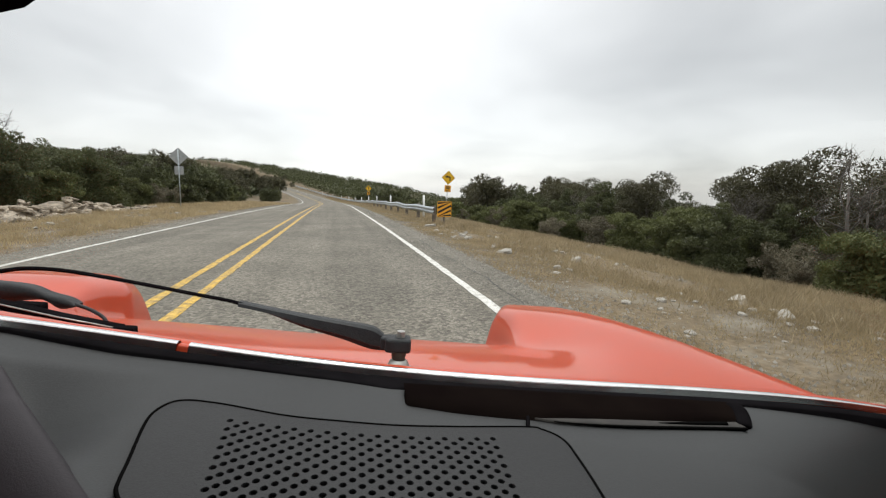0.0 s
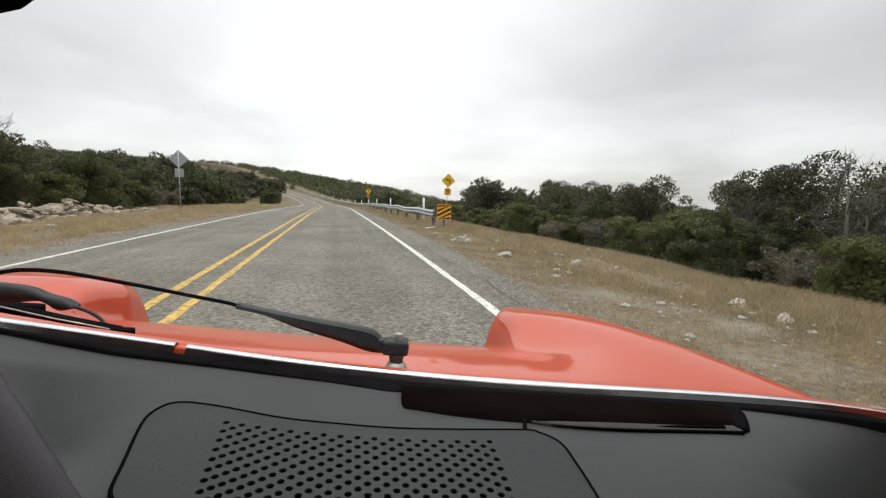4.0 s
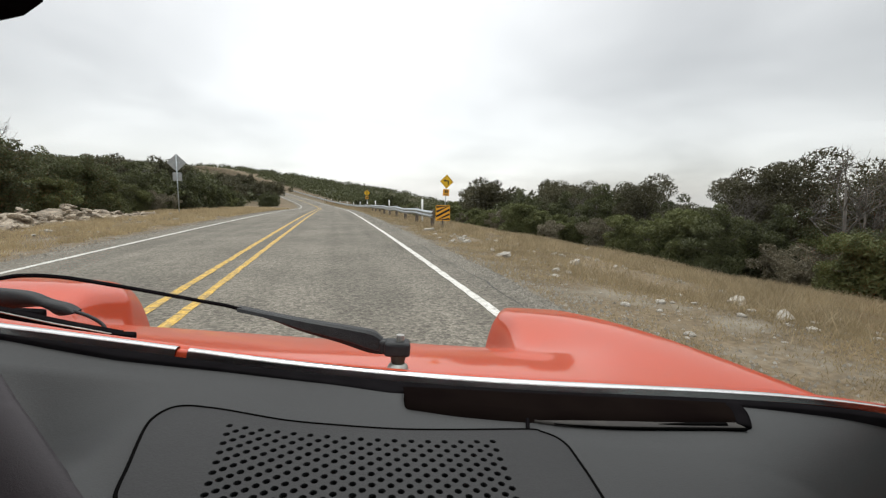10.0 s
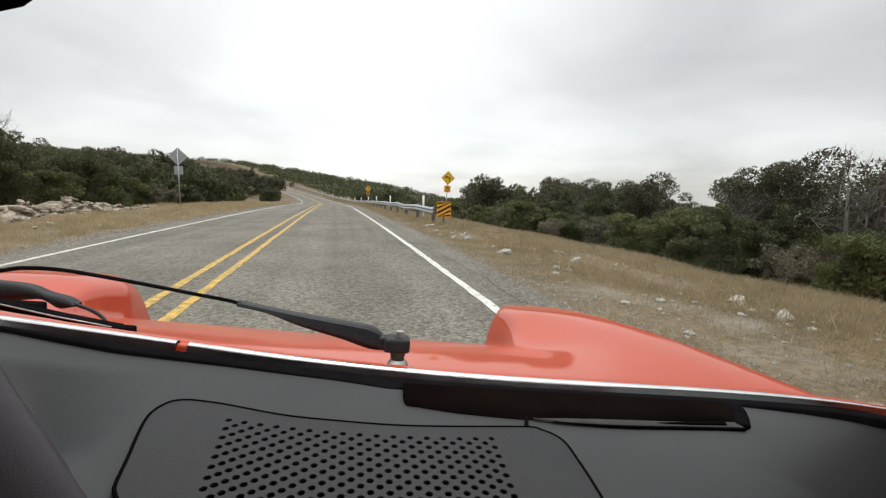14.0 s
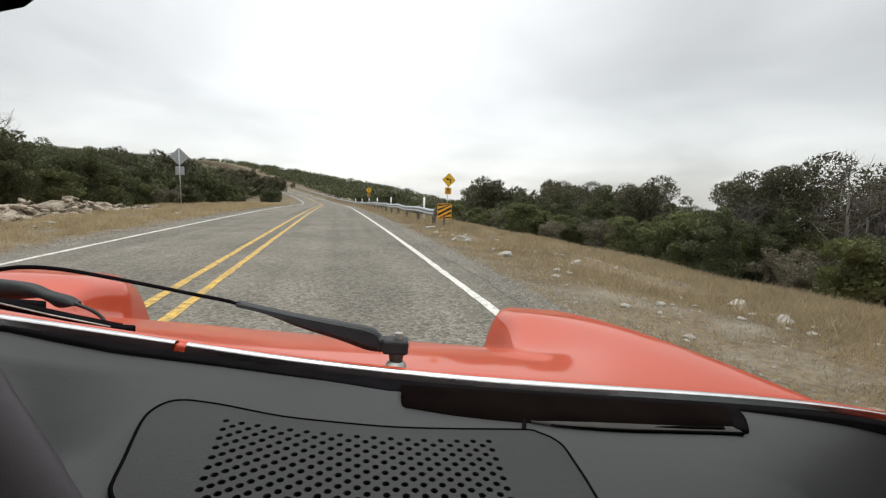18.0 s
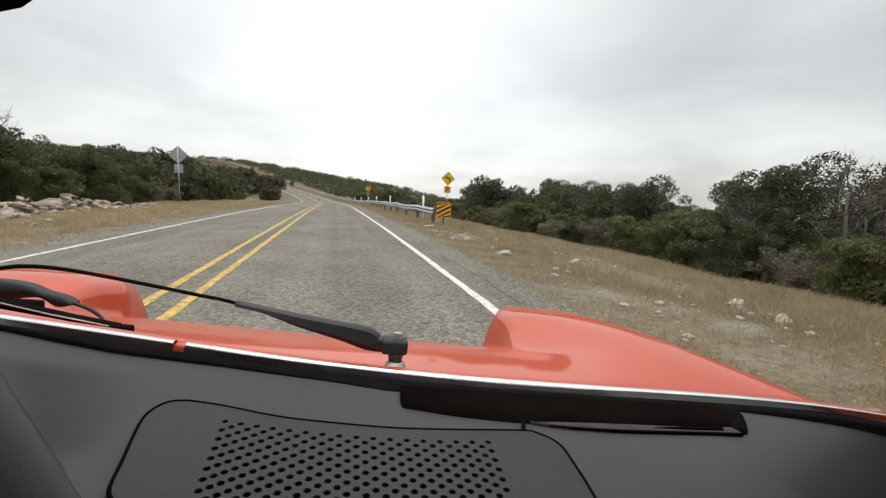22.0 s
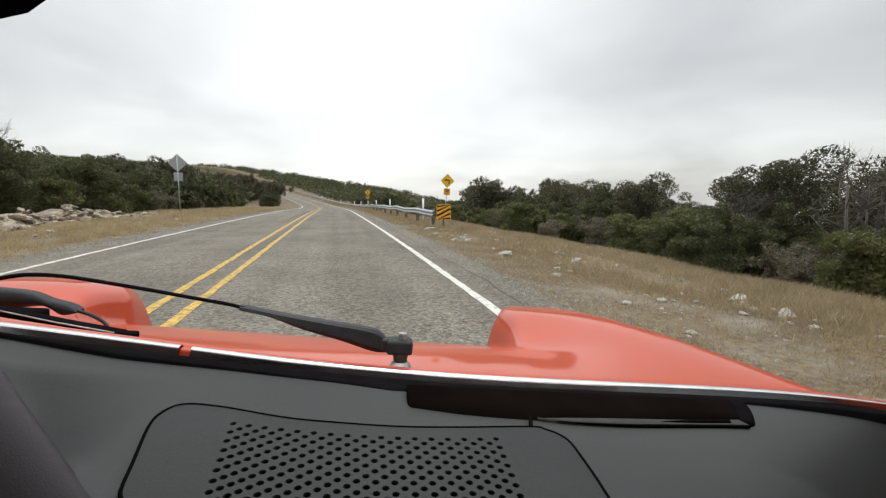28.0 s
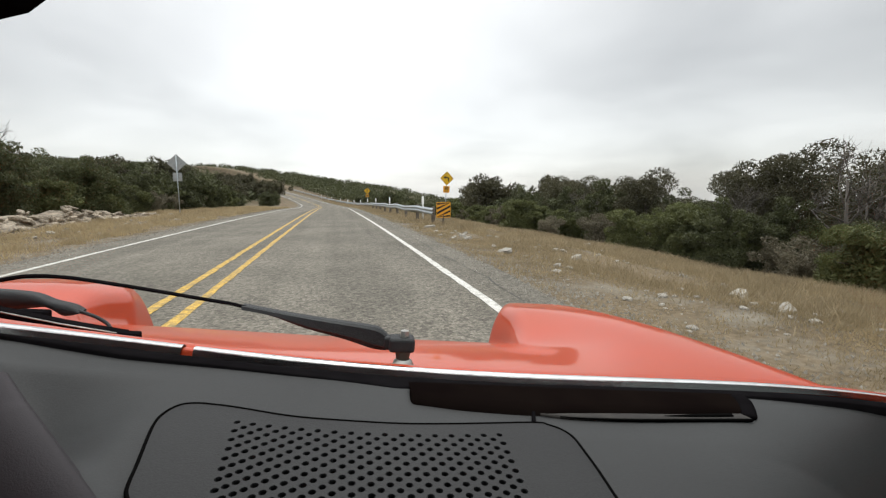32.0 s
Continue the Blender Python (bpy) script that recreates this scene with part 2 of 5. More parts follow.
M_STRAW = leaf_material("dry_straw_grass", (0.455, 0.362, 0.218), (0.31, 0.25, 0.152), vary=0.35, through_light=0.55)
M_STRAW_2 = leaf_material("pale_dead_grass", (0.43, 0.345, 0.212), (0.29, 0.232, 0.142), vary=0.4, through_light=0.3)
M_CEDAR = leaf_material("cedar_foliage", (0.094, 0.104, 0.046), (0.060, 0.066, 0.031))
M_CEDAR_2 = leaf_material("olive_cedar_foliage", (0.140, 0.152, 0.060), (0.090, 0.100, 0.042))
M_OAK = leaf_material("live_oak_foliage", (0.096, 0.090, 0.050), (0.064, 0.061, 0.035))
M_BRUSH = leaf_material("grey_brown_brush", (0.185, 0.165, 0.115), (0.115, 0.103, 0.07))
M_BARK = material("grey_bark", (0.13, 0.115, 0.095), rough=0.95, second=(0.07, 0.06, 0.05), scale=9, bump=0.6, bump_scale=25)
M_BARE = material("bare_twig_bark", (0.14, 0.125, 0.11), rough=0.95, second=(0.09, 0.08, 0.07), scale=6)
M_STEEL = material("galvanised_steel", (0.46, 0.50, 0.52), rough=0.42, metal=0.55, second=(0.36, 0.40, 0.42), scale=5, fine=0.08)
M_POST = material("weathered_timber_post", (0.16, 0.135, 0.11), rough=0.9, second=(0.10, 0.085, 0.07), scale=7)
M_SIGN_Y = material("reflective_yellow_sheeting", (0.85, 0.50, 0.01), rough=0.45, second=(0.78, 0.45, 0.01), scale=4)
M_SIGN_O = material("reflective_amber_sheeting", (0.85, 0.40, 0.02), rough=0.45, second=(0.78, 0.36, 0.02), scale=4)
M_SIGN_K = material("black_sign_ink", (0.012, 0.012, 0.012), rough=0.5)
M_SIGN_B = material("bare_aluminium_sign_back", (0.42, 0.43, 0.43), rough=0.5, metal=0.5, second=(0.34, 0.35, 0.35), scale=6)
M_GLASS = bpy.data.materials.new("windscreen_glass")
M_GLASS.use_nodes = True
gn, gl = M_GLASS.node_tree.nodes, M_GLASS.node_tree.links
g_tr, g_gl, g_mx, g_fr = (gn.new("ShaderNode" + k) for k in ("BsdfTransparent", "BsdfGlossy", "MixShader", "Fresnel"))
g_tr.inputs["Color"].default_value, g_gl.inputs["Roughness"].default_value, g_fr.inputs["IOR"].default_value = (0.97, 0.98, 0.97, 1), 0.02, 1.25
gl.new(g_fr.outputs[0], g_mx.inputs[0])
gl.new(g_tr.outputs[0], g_mx.inputs[1])
gl.new(g_gl.outputs[0], g_mx.inputs[2])
gl.new(g_mx.outputs[0], gn["Material Output"].inputs["Surface"])
# for unseen side panes, made dark to cut the light on the dash
M_TINT = bpy.data.materials.new("light_cutting_side_pane")
M_TINT.use_nodes = True
tn, tl = M_TINT.node_tree.nodes, M_TINT.node_tree.links
t_tr, t_gl, t_mx, t_fr = (tn.new("ShaderNode" + k) for k in ("BsdfTransparent", "BsdfGlossy", "MixShader", "Fresnel"))
t_tr.inputs["Color"].default_value, t_gl.inputs["Roughness"].default_value, t_fr.inputs["IOR"].default_value = (0.10, 0.11, 0.105, 1), 0.02, 1.45
tl.new(t_fr.outputs[0], t_mx.inputs[0])
tl.new(t_tr.outputs[0], t_mx.inputs[1])
tl.new(t_gl.outputs[0], t_mx.inputs[2])
tl.new(t_mx.outputs[0], tn["Material Output"].inputs["Surface"])
M_DELIN = material("white_plastic_marker", (0.80, 0.80, 0.78), rough=0.5, scale=6)


M_LEDGE = material("tan_bedded_limestone", (0.37, 0.315, 0.245), rough=0.95, second=(0.15, 0.128, 0.10), scale=3.5, fine=0.4, bump=0.9, bump_scale=12, vary=0.45)
LEDGE = (13.0, 29.0, 8.6)   # where it begins and ends along the road, and how far off the centre line


def ledge_rise(y):
    t = min(1.0, max(0.0, (y - LEDGE[0]) / (LEDGE[1] - LEDGE[0])))
    return 0.08 + 0.70 * min(1.0, 8 * t) * (1 - t) ** 0.8 * (1 + 0.25 * math.sin(2.1 * y) + 0.15 * math.sin(5.3 * y))


def ground_material():
    """Thin dry grass over pale caliche soil, darker leaf litter away from the road."""
    m = material("dry_grass_and_caliche_soil", (0.180, 0.142, 0.094), rough=1.0, second=(0.120, 0.096, 0.065), scale=0.45, fine=0.35, bump=0.8, bump_scale=16, detail=8, spec=0.1)
    n, l = m.node_tree.nodes, m.node_tree.links
    b = n["Principled BSDF"]
    old = b.inputs["Base Color"].links[0].from_socket
    tc = n.new("ShaderNodeTexCoord")
    ns = n.new("ShaderNodeTexNoise")
    ns.inputs["Scale"].default_value, ns.inputs["Detail"].default_value = 0.9, 9
    ns.inputs["Roughness"].default_value = 0.65
    l.new(tc.outputs["Object"], ns.inputs["Vector"])
    mr = n.new("ShaderNodeMapRange")
    mr.inputs["From Min"].default_value, mr.inputs["From Max"].default_value = 0.51, 0.70
    l.new(ns.outputs["Fac"], mr.inputs["Value"])
    mx = n.new("ShaderNodeMix")
    mx.data_type = "RGBA"
    mx.inputs[7].default_value = (0.235, 0.214, 0.175, 1)
    l.new(mr.outputs[0], mx.inputs[0])
    l.new(old, mx.inputs[6])
    at = n.new("ShaderNodeAttribute")
    at.attribute_name = "scrub_cover"
    sc = n.new("ShaderNodeTexNoise")
    sc.inputs["Scale"].default_value, sc.inputs["Detail"].default_value = 0.25, 6
    l.new(tc.outputs["Object"], sc.inputs["Vector"])
    ma = n.new("ShaderNodeMath")
    ma.operation = "MULTIPLY_ADD"
    ma.inputs[1].default_value, ma.inputs[2].default_value = 1.3, -0.1
    l.new(sc.outputs["Fac"], ma.inputs[0])
    mb = n.new("ShaderNodeMath")
    mb.operation, mb.use_clamp = "ADD", True
    l.new(ma.outputs[0], mb.inputs[0])
    mb.inputs[1].default_value = 0.35
    mc = n.new("ShaderNodeMath")
    mc.operation = "MULTIPLY"
    l.new(mb.outputs[0], mc.inputs[0])
    l.new(at.outputs["Fac"], mc.inputs[1])
    my = n.new("ShaderNodeMix")
    my.data_type = "RGBA"
    my.inputs[7].default_value = (0.062, 0.060, 0.035, 1)
    l.new(mc.outputs[0], my.inputs[0])
    l.new(mx.outputs[2], my.inputs[6])
    l.new(my.outputs[2], b.inputs["Base Color"])
    return m


M_GROUND = ground_material()


# ---------------------------------------------------------------- mesh helpers
def mesh_of(name, verts, faces, mat, smooth=False):
    me = bpy.data.meshes.new(name)
    me.from_pydata([tuple(v) for v in verts], [], faces)
    if smooth:
        me.polygons.foreach_set("use_smooth", [True] * len(me.polygons))
    me.materials.append(mat)
    me.update()
    return me


def put(name, me, parent=None, label="", m=None):
    ob = new(name, me)
    if parent:
        ob.parent = parent
    if m is not None:
        ob.matrix_basis = m
    if label:
        tagged(ob, label)
    return ob


def part(name, verts, faces, mat, parent, label="", smooth=False, m=None):
    return put(name, mesh_of(name, verts, faces, mat, smooth), parent, label, m)


def bm_part(name, bm, mat, parent, label="", smooth=False, m=None):
    me = bpy.data.meshes.new(name)
    bm.to_mesh(me)
    bm.free()
    if smooth:
        me.polygons.foreach_set("use_smooth", [True] * len(me.polygons))
    me.materials.append(mat)
    return put(name, me, parent, label, m)


def thing(name, m, label, category, group="", kind=""):
    ob = new(name)
    ob.empty_display_size = 0.1
    ob.matrix_basis = m
    return tagged(ob, label, category, group, kind)


def tube(points, radii, n=8, flat=1.0):
    """Verts and faces of a round (or flattened) rod through the points, closed at both ends."""
    pts = [Vector(p) for p in points]
    if isinstance(radii, (int, float)):
        radii = [radii] * len(pts)
    verts, faces = [], []
    for i, p in enumerate(pts):
        d = (pts[min(i + 1, len(pts) - 1)] - pts[max(i - 1, 0)]).normalized()
        side = d.cross(Vector((0, 0, 1)))
        side = side.normalized() if side.length > 1e-4 else Vector((1, 0, 0))
        up = side.cross(d)
        for k in range(n):
            a = 2 * math.pi * k / n
            verts.append(p + (math.cos(a) * side + math.sin(a) * flat * up) * float(radii[i]))
        if i:
            for k in range(n):
                k2 = (k + 1) % n
                faces.append(((i - 1) * n + k, (i - 1) * n + k2, i * n + k2, i * n + k))
    faces.append(tuple(range(n))[::-1])
    faces.append(tuple((len(pts) - 1) * n + k for k in range(n)))
    return verts, faces


def spline(knots, n):
    """n points along a smooth curve through the knots."""
    k = np.array(knots, float)
    t = np.linspace(0, len(k) - 1, n)
    i = np.clip(t.astype(int), 0, len(k) - 2)
    f = (t - i)[:, None]
    p0, p1, p2, p3 = k[np.maximum(i - 1, 0)], k[i], k[i + 1], k[np.minimum(i + 2, len(k) - 1)]
    return 0.5 * (2 * p1 + (p2 - p0) * f + (2 * p0 - 5 * p1 + 4 * p2 - p3) * f ** 2 + (3 * p1 - 3 * p2 + p3 - p0) * f ** 3)


def box(size, centre=(0, 0, 0), bevel=0.0, segments=2):
    bm = bmesh.new()
    bmesh.ops.create_cube(bm, size=1, matrix=Matrix.Translation(centre) @ Matrix.Diagonal((*size, 1)))
    if bevel:
        bmesh.ops.bevel(bm, geom=bm.edges[:], offset=bevel, segments=segments, profile=0.5, affect="EDGES")
    return bm


def grid_faces(nu, nv):
    return [(i * nv + j, (i + 1) * nv + j, (i + 1) * nv + j + 1, i * nv + j + 1) for i in range(nu - 1) for j in range(nv - 1)]


# ---------------------------------------------------------------- the lie of the land
ROAD_Y = (-400, 0, 10, 30, 50, 70, 95, 125, 160, 200, 250, 310, 380, 480, 700, 3000)
ROAD_X = (-1.68, -1.68, -1.76, -2.0, -2.25, -2.7, -4.2, -7.8, -15, -28, -48, -76, -112, -165, -260, -1000)
ROAD_Z = (0, 0, -0.04, -0.25, -0.6, -1.1, -1.5, -1.4, -0.3, 2.2, 6.0, 10.5, 14, 16, 16, 30)
RIGHT_U = (0, 4.2, 6, 9, 14, 22, 45, 100, 250, 600, 1500, 4000)
RIGHT_Z = (0, 0, -0.12, -0.5, -1.35, -2.5, -6.2, -19, -52, -95, -160, -200)
LEFT_U = (0, 4.0, 5.5, 9, 16, 40, 120, 300, 900, 4000)
LEFT_Z = (0, 0, 0.02, 0.05, 0.2, 1.6, 7.5, 12, 16, 40)


def smooth_interp(x, xs, ys):
    """Monotone-looking cubic through the knots, so that slopes run on without kinks."""
    xs, ys = np.array(xs, float), np.array(ys, float)
    m = np.gradient(ys, xs)
    x = np.clip(np.asarray(x, float), xs[0], xs[-1])
    i = np.clip(np.searchsorted(xs, x, side="right") - 1, 0, len(xs) - 2)
    h = xs[i + 1] - xs[i]
    t = (x - xs[i]) / h
    return ((2 * t ** 3 - 3 * t ** 2 + 1) * ys[i] + (t ** 3 - 2 * t ** 2 + t) * h * m[i]
            + (-2 * t ** 3 + 3 * t ** 2) * ys[i + 1] + (t ** 3 - t ** 2) * h * m[i + 1])


def road_x(y):
    return smooth_interp(y, ROAD_Y, ROAD_X)


def road_z(y):
    return smooth_interp(y, ROAD_Y, ROAD_Z)


def land_z(x, y):
    """Ground height; the pavement lies 3 cm above this sheet."""
    x, y = np.asarray(x, float), np.asarray(y, float)
    u = x - road_x(y)
    z = road_z(y) + np.where(u > 0, np.interp(u, RIGHT_U, RIGHT_Z), np.interp(-u, LEFT_U, LEFT_Z))
    off = np.clip((np.abs(u) - 4.6) / 3.0, 0, 1)
    bump = 0.05 * np.sin(x * 1.3 + 0.7 * y) + 0.06 * np.sin(0.9 * y - 0.5 * x + 1.0) + 0.25 * np.sin(0.11 * x + 0.07 * y) * np.clip(np.abs(u) / 60, 0, 4)
    hill = 7.0 * np.exp(-((x + 150) / 170) ** 2 - ((y - 470) / 190) ** 2) + 14 * np.exp(-((x - 900) / 500) ** 2 - ((y - 2300) / 500) ** 2) + 40 * np.exp(-((x + 900) / 600) ** 2 - ((y - 2000) / 500) ** 2) + 24 * np.exp(-((x - 80) / 130) ** 2 - ((y - 440) / 150) ** 2)
    return z + off * (bump + hill) - 0.03


u_marks = sorted({*np.round(np.linspace(-12, 14, 53), 2), *[-a for a in np.geomspace(12.5, 4000, 46)], *np.geomspace(14.5, 4000, 46), -3.95, 4.25})
y_marks = sorted({*np.linspace(-30, 120, 151), *[-a for a in np.geomspace(31, 3500, 24)], *np.geomspace(122, 4000, 70)})
U, Y = np.meshgrid(u_marks, y_marks, indexing="ij")
X = U + road_x(Y)
Zg = land_z(X, Y)
ground = part("ground", np.stack([X.ravel(), Y.ravel(), Zg.ravel()], 1).tolist(), grid_faces(len(u_marks), len(y_marks)), M_GROUND, None, smooth=True)
cover = np.clip(np.where(U > 0, U - 22 + 9 * (Y < 60), -U - 11) / 10, 0, 1).ravel()
ground.data.attributes.new("scrub_cover", "FLOAT", "POINT").data.foreach_set("value", cover.astype(np.float32))
tagged(ground, "dry straw-coloured roadside ground over pale stony soil", "ground", kind="structure")


def ribbon(u0, u1, lift, y0, y1, step, wobble=0.0):
    """A strip that follows the road between two offsets from its centre line."""
    ys = np.arange(y0, y1 + step, step)
    verts = []
    rnd = random.Random(int(abs(u0) * 100) + int(y0))
    for y in ys:
        cx, z = float(road_x(y)), float(road_z(y)) + lift
        a, b = (rnd.uniform(-wobble, wobble) for _ in range(2))
        for u, w in ((u0, a), (u0 + (u1 - u0) / 2, 0), (u1, b)):
            verts.append((cx + u + w, y, z))
    faces = grid_faces(len(ys), 3)
    return verts, [f[::-1] for f in faces]


v, f = ribbon(-3.85, 4.1, 0.0, -60, 520, 1.0, 0.07)
road = part("road", v, f, M_ASPHALT, None, smooth=True)
tagged(road, "two-lane grey chip-seal country road with worn surface", "road", kind="structure")
for name, u, mat, lab in (("centre_line", -0.19, M_YELLOW, "worn yellow painted line"), ("centre_line", 0.19, M_YELLOW, "worn yellow painted line"),
                          ("edge_line", -3.08, M_WHITE, "white painted edge line"), ("edge_line", 3.28, M_WHITE, "white painted edge line")):
    v, f = ribbon(u - 0.054, u + 0.054, 0.005, -60, 500, 0.2, 0.011)
    part(name, v, f, mat, road, lab, smooth=True)
for u0, u1, ya, yb in ((3.66, 3.72, 1, 75),):
    ys = np.arange(ya, yb, 0.2)
    v = []
    for y in ys:
        cx, z = float(road_x(y)), float(road_z(y)) + 0.004
        w = 0.16 * noise.noise((y * 0.5, u0, 0)) + 0.07 * noise.noise((y * 2.3, u0, 5))
        h = 0.007 * (1 + 0.9 * noise.noise((y * 2.0, 9, u0)))
        v += [(cx + u0 + w - h, y, z), (cx + u0 + w + h, y, z)]
    part("crack", v, [g[::-1] for g in grid_faces(len(ys), 2)], M_TAR, road, "dark tar-filled crack")

# ---------------------------------------------------------------- the car
# Car axes: x right, y ahead, z up; the dash is level at z 0.97, the middle of the car at x -0.13.
CAR = pose(0, 0, EYE, 0, 0, -5.0) @ pose(0, 0, 0, 0, 4.5, 0) @ pose(0, 0, -EYE)
MID = -0.13
car = thing("car", CAR, "red low sports car with raised front fenders, standing on the road", "car")
SHIFT = CAR.inverted()


def cowl_y(x):
    return 0.52 - 0.10 * x


def cowl_z(x):
    """Height of the screen's foot: it climbs towards the driver and dips a little at the middle."""
    c = min(max(x, -0.45), 0.68)
    return 0.968 - 0.0276 * c + 0.1174 * c ** 2 + 0.0176 * c ** 3 - 0.2102 * c ** 4 + 0.07 * max(0.0, -0.45 - x)


def bonnet_z(x, y):
    t = max(0.0, y - 0.55)
    n = min(t, 0.8)
    return 0.943 - 0.101 * t - 0.275 * n * n - 0.33 * (t - n) + 0.004 * (1 - ((x - MID) / 0.5) ** 2) * min(1, t * 2) - (0.04 if x < -0.1 else 0.012) * (x + 0.1) * min(1, t * 2) + 0.03 * max(0.0, -x) * max(0, 1 - 3 * t)


def skin_z(x, y):
    """Height of the front bodywork: a low bonnet between two raised fenders."""
    t = max(0.0, y - 0.5)
    low = bonnet_z(x, y)
    crest = 0.966 - 0.050 * t - 0.09 * t * t + 0.03 * max(0.0, -x) * max(0, 1 - 2 * t)
    if x < MID:
        crest += 0.016 * min(1.0, t / 0.6)
    if t > 0.8:
        crest -= 2.2 * (t - 0.8) ** 2 / (1 + 1.5 * (t - 0.8))
    a = abs(x - MID) - (0.70 - 0.02 * max(0.0, t - 0.5))
    far_t = min(1.0, max(0.0, (t - 0.27) / 0.34))
    far_t = far_t * far_t * (3 - 2 * far_t)
    wall = min(0.235 if x > MID else 0.222, max(0.047, 0.16 - 0.36 * (t - 0.9)))
    w = 0.27 * (1 - far_t) + wall * far_t if a < 0 else 0.135
    q = min(1.0, abs(a) / w)
    if a < 0:
        soft_hump = (1 - q * q) ** 2.5
        hump = soft_hump * (1 - far_t) + ((1 - q ** 13) ** 0.8 if x > MID else (1 - q ** 6) ** 0.32) * far_t
    else:
        hump = (1 - q ** 2.6) ** 0.6
    floor_z = low if a < 0 else crest - 0.16 - 0.05 * t
    return floor_z + max(0.0, crest - floor_z) * hump


xs = np.concatenate([np.linspace(MID - 0.835, MID - 0.66, 20), np.linspace(MID - 0.656, MID - 0.42, 80), np.linspace(MID - 0.40, MID + 0.40, 28), np.linspace(MID + 0.42, MID + 0.656, 80), np.linspace(MID + 0.66, MID + 0.835, 20)])
ss = np.linspace(0, 1, 84) ** 1.1
verts = []
for x in xs:
    y0 = cowl_y(x) + 0.012
    for s in ss:
        y = y0 + s * (2.25 - y0)
        verts.append((x, y, skin_z(x, y)))
part("bonnet", verts, grid_faces(len(xs), len(ss)), M_RED, car, "glossy red bonnet and raised fenders", smooth=True)
# outer flanks, nose, sills and tail of the shell
for s in (-1, 1):
    x = MID + s * 0.836
    ys = np.linspace(cowl_y(x) + 0.012, 2.25, 30)
    v = []
    for y in ys:
        top = skin_z(x - s * 0.001, y) - 0.002
        arch = 0.36 * math.sqrt(max(0.0, 1 - ((y - 1.42) / 0.36) ** 2))
        v += [(x, y, top), (x + s * 0.012, y, top - 0.12), (x, y, max(0.22, arch + 0.30 if abs(y - 1.42) < 0.36 else 0.22))]
    f = grid_faces(len(ys), 3)
    part("fender_side", v, f, M_RED, car, smooth=True)
    ys = np.linspace(-2.0, cowl_y(x) + 0.01, 34)
    v = []
    for y in ys:
        top = cowl_z(x) - 0.03 - 0.04 * max(0.0, -y)
        arch = 0.36 * math.sqrt(max(0.0, 1 - ((y + 1.05) / 0.36) ** 2))
        v += [(x, y, top), (x + s * 0.015, y, top - 0.15), (x, y, max(0.22, arch + 0.30 if abs(y + 1.05) < 0.36 else 0.22))]
    part("side_panel", v, grid_faces(len(ys), 3), M_RED, car, smooth=True)
nose = []
for a in np.linspace(-1, 1, 25):
    x = MID + a * 0.834
    zt = skin_z(x, 2.25)
    nose += [(x, 2.25, zt), (x, 2.30 + 0.05 * (1 - a * a), zt - 0.10), (x, 2.28 + 0.05 * (1 - a * a), 0.26)]
part("nose_panel", nose, grid_faces(25, 3), M_RED, car, smooth=True)
# cabin, out of view: roof with pillars, tail; the screen's header sweeps back from the driver's side towards the
# passenger, and is set forward at the left to shade the dash
def header_y(x):
    t = min(1.0, max(0.0, (x + 0.1) / 0.38))
    d = min(1.0, max(0.0, (-0.2 - x) / 0.22))
    return 0.28 - 0.14 * t * t * (3 - 2 * t) + 0.11 * d * d * (3 - 2 * d)


roof = []
for a in np.linspace(-1, 1, 17):
    for y, w, z in ((0.28, 0.60, 1.330), (0.02, 0.61, 1.350), (-0.25, 0.62, 1.365), (-0.72, 0.62, 1.34), (-1.3, 0.66, 1.16), (-1.85, 0.76, 0.97), (-2.02, 0.82, 0.62), (-1.98, 0.83, 0.24)):
        roof.append((MID + a * w, y if y < 0.2 else header_y(MID + a * w), z - 0.05 * a * a))
part("roof", roof, grid_faces(17, 8), M_RED, car, smooth=True)
# unseen lining, made pale as a reflector for the chrome strip's rear face
inner = [(x, y if y < 0 else y - 0.01, z - 0.03) for x, y, z in roof]
part("headliner", inner[:], [f[::-1] for f in grid_faces(17, 8)], M_LINER, car, smooth=True)
for s in (-1, 1):
    xb = MID + s * 0.850
    base = Vector((xb, cowl_y(xb), cowl_z(xb)))
    tip = Vector((MID + s * 0.60, header_y(MID + s * 0.60), 1.300))
    v, f = tube([base, base.lerp(tip, 0.5) + Vector((s * 0.03, 0, 0.02)), tip], 0.024, 8)
    part("windscreen_pillar", v, f, M_RED, car, smooth=True)
    v, f = tube([Vector((MID + s * 0.83, -0.75, 0.94)), Vector((MID + s * 0.60, -0.72, 1.31))], 0.05, 8)
    part("rear_pillar", v, f, M_RED, car, smooth=True)
for s in (-1, 1):
    v = []
    for y in np.linspace(-2.0, -0.72, 20):
        w = np.interp(y, [-2.02, -1.85, -1.3, -0.72], [0.82, 0.76, 0.66, 0.62])
        z = np.interp(y, [-2.02, -1.85, -1.3, -0.72], [0.62, 0.97, 1.16, 1.34]) - 0.05
        x = MID + s * 0.836
        top = cowl_z(x) - 0.03 - 0.04 * max(0.0, -y)
        v += [(x, y, top), (MID + s * w, y, max(z, top - 0.02))]
    part("quarter_panel", v, grid_faces(20, 2), M_RED, car, smooth=True)
v = []
for a in np.linspace(-1, 1, 21):
    xb, xt = MID + a * 0.80, MID + a * 0.60
    for s in np.linspace(0, 1, 9):
        v.append((xb + (xt - xb) * s, cowl_y(xb) * (1 - s) + header_y(xt) * s + 0.05 * (1 - a * a) * math.sin(math.pi * s) * 0.6, (cowl_z(xb) - 0.002) * (1 - s) + (1.305 - 0.05 * a * a) * s))
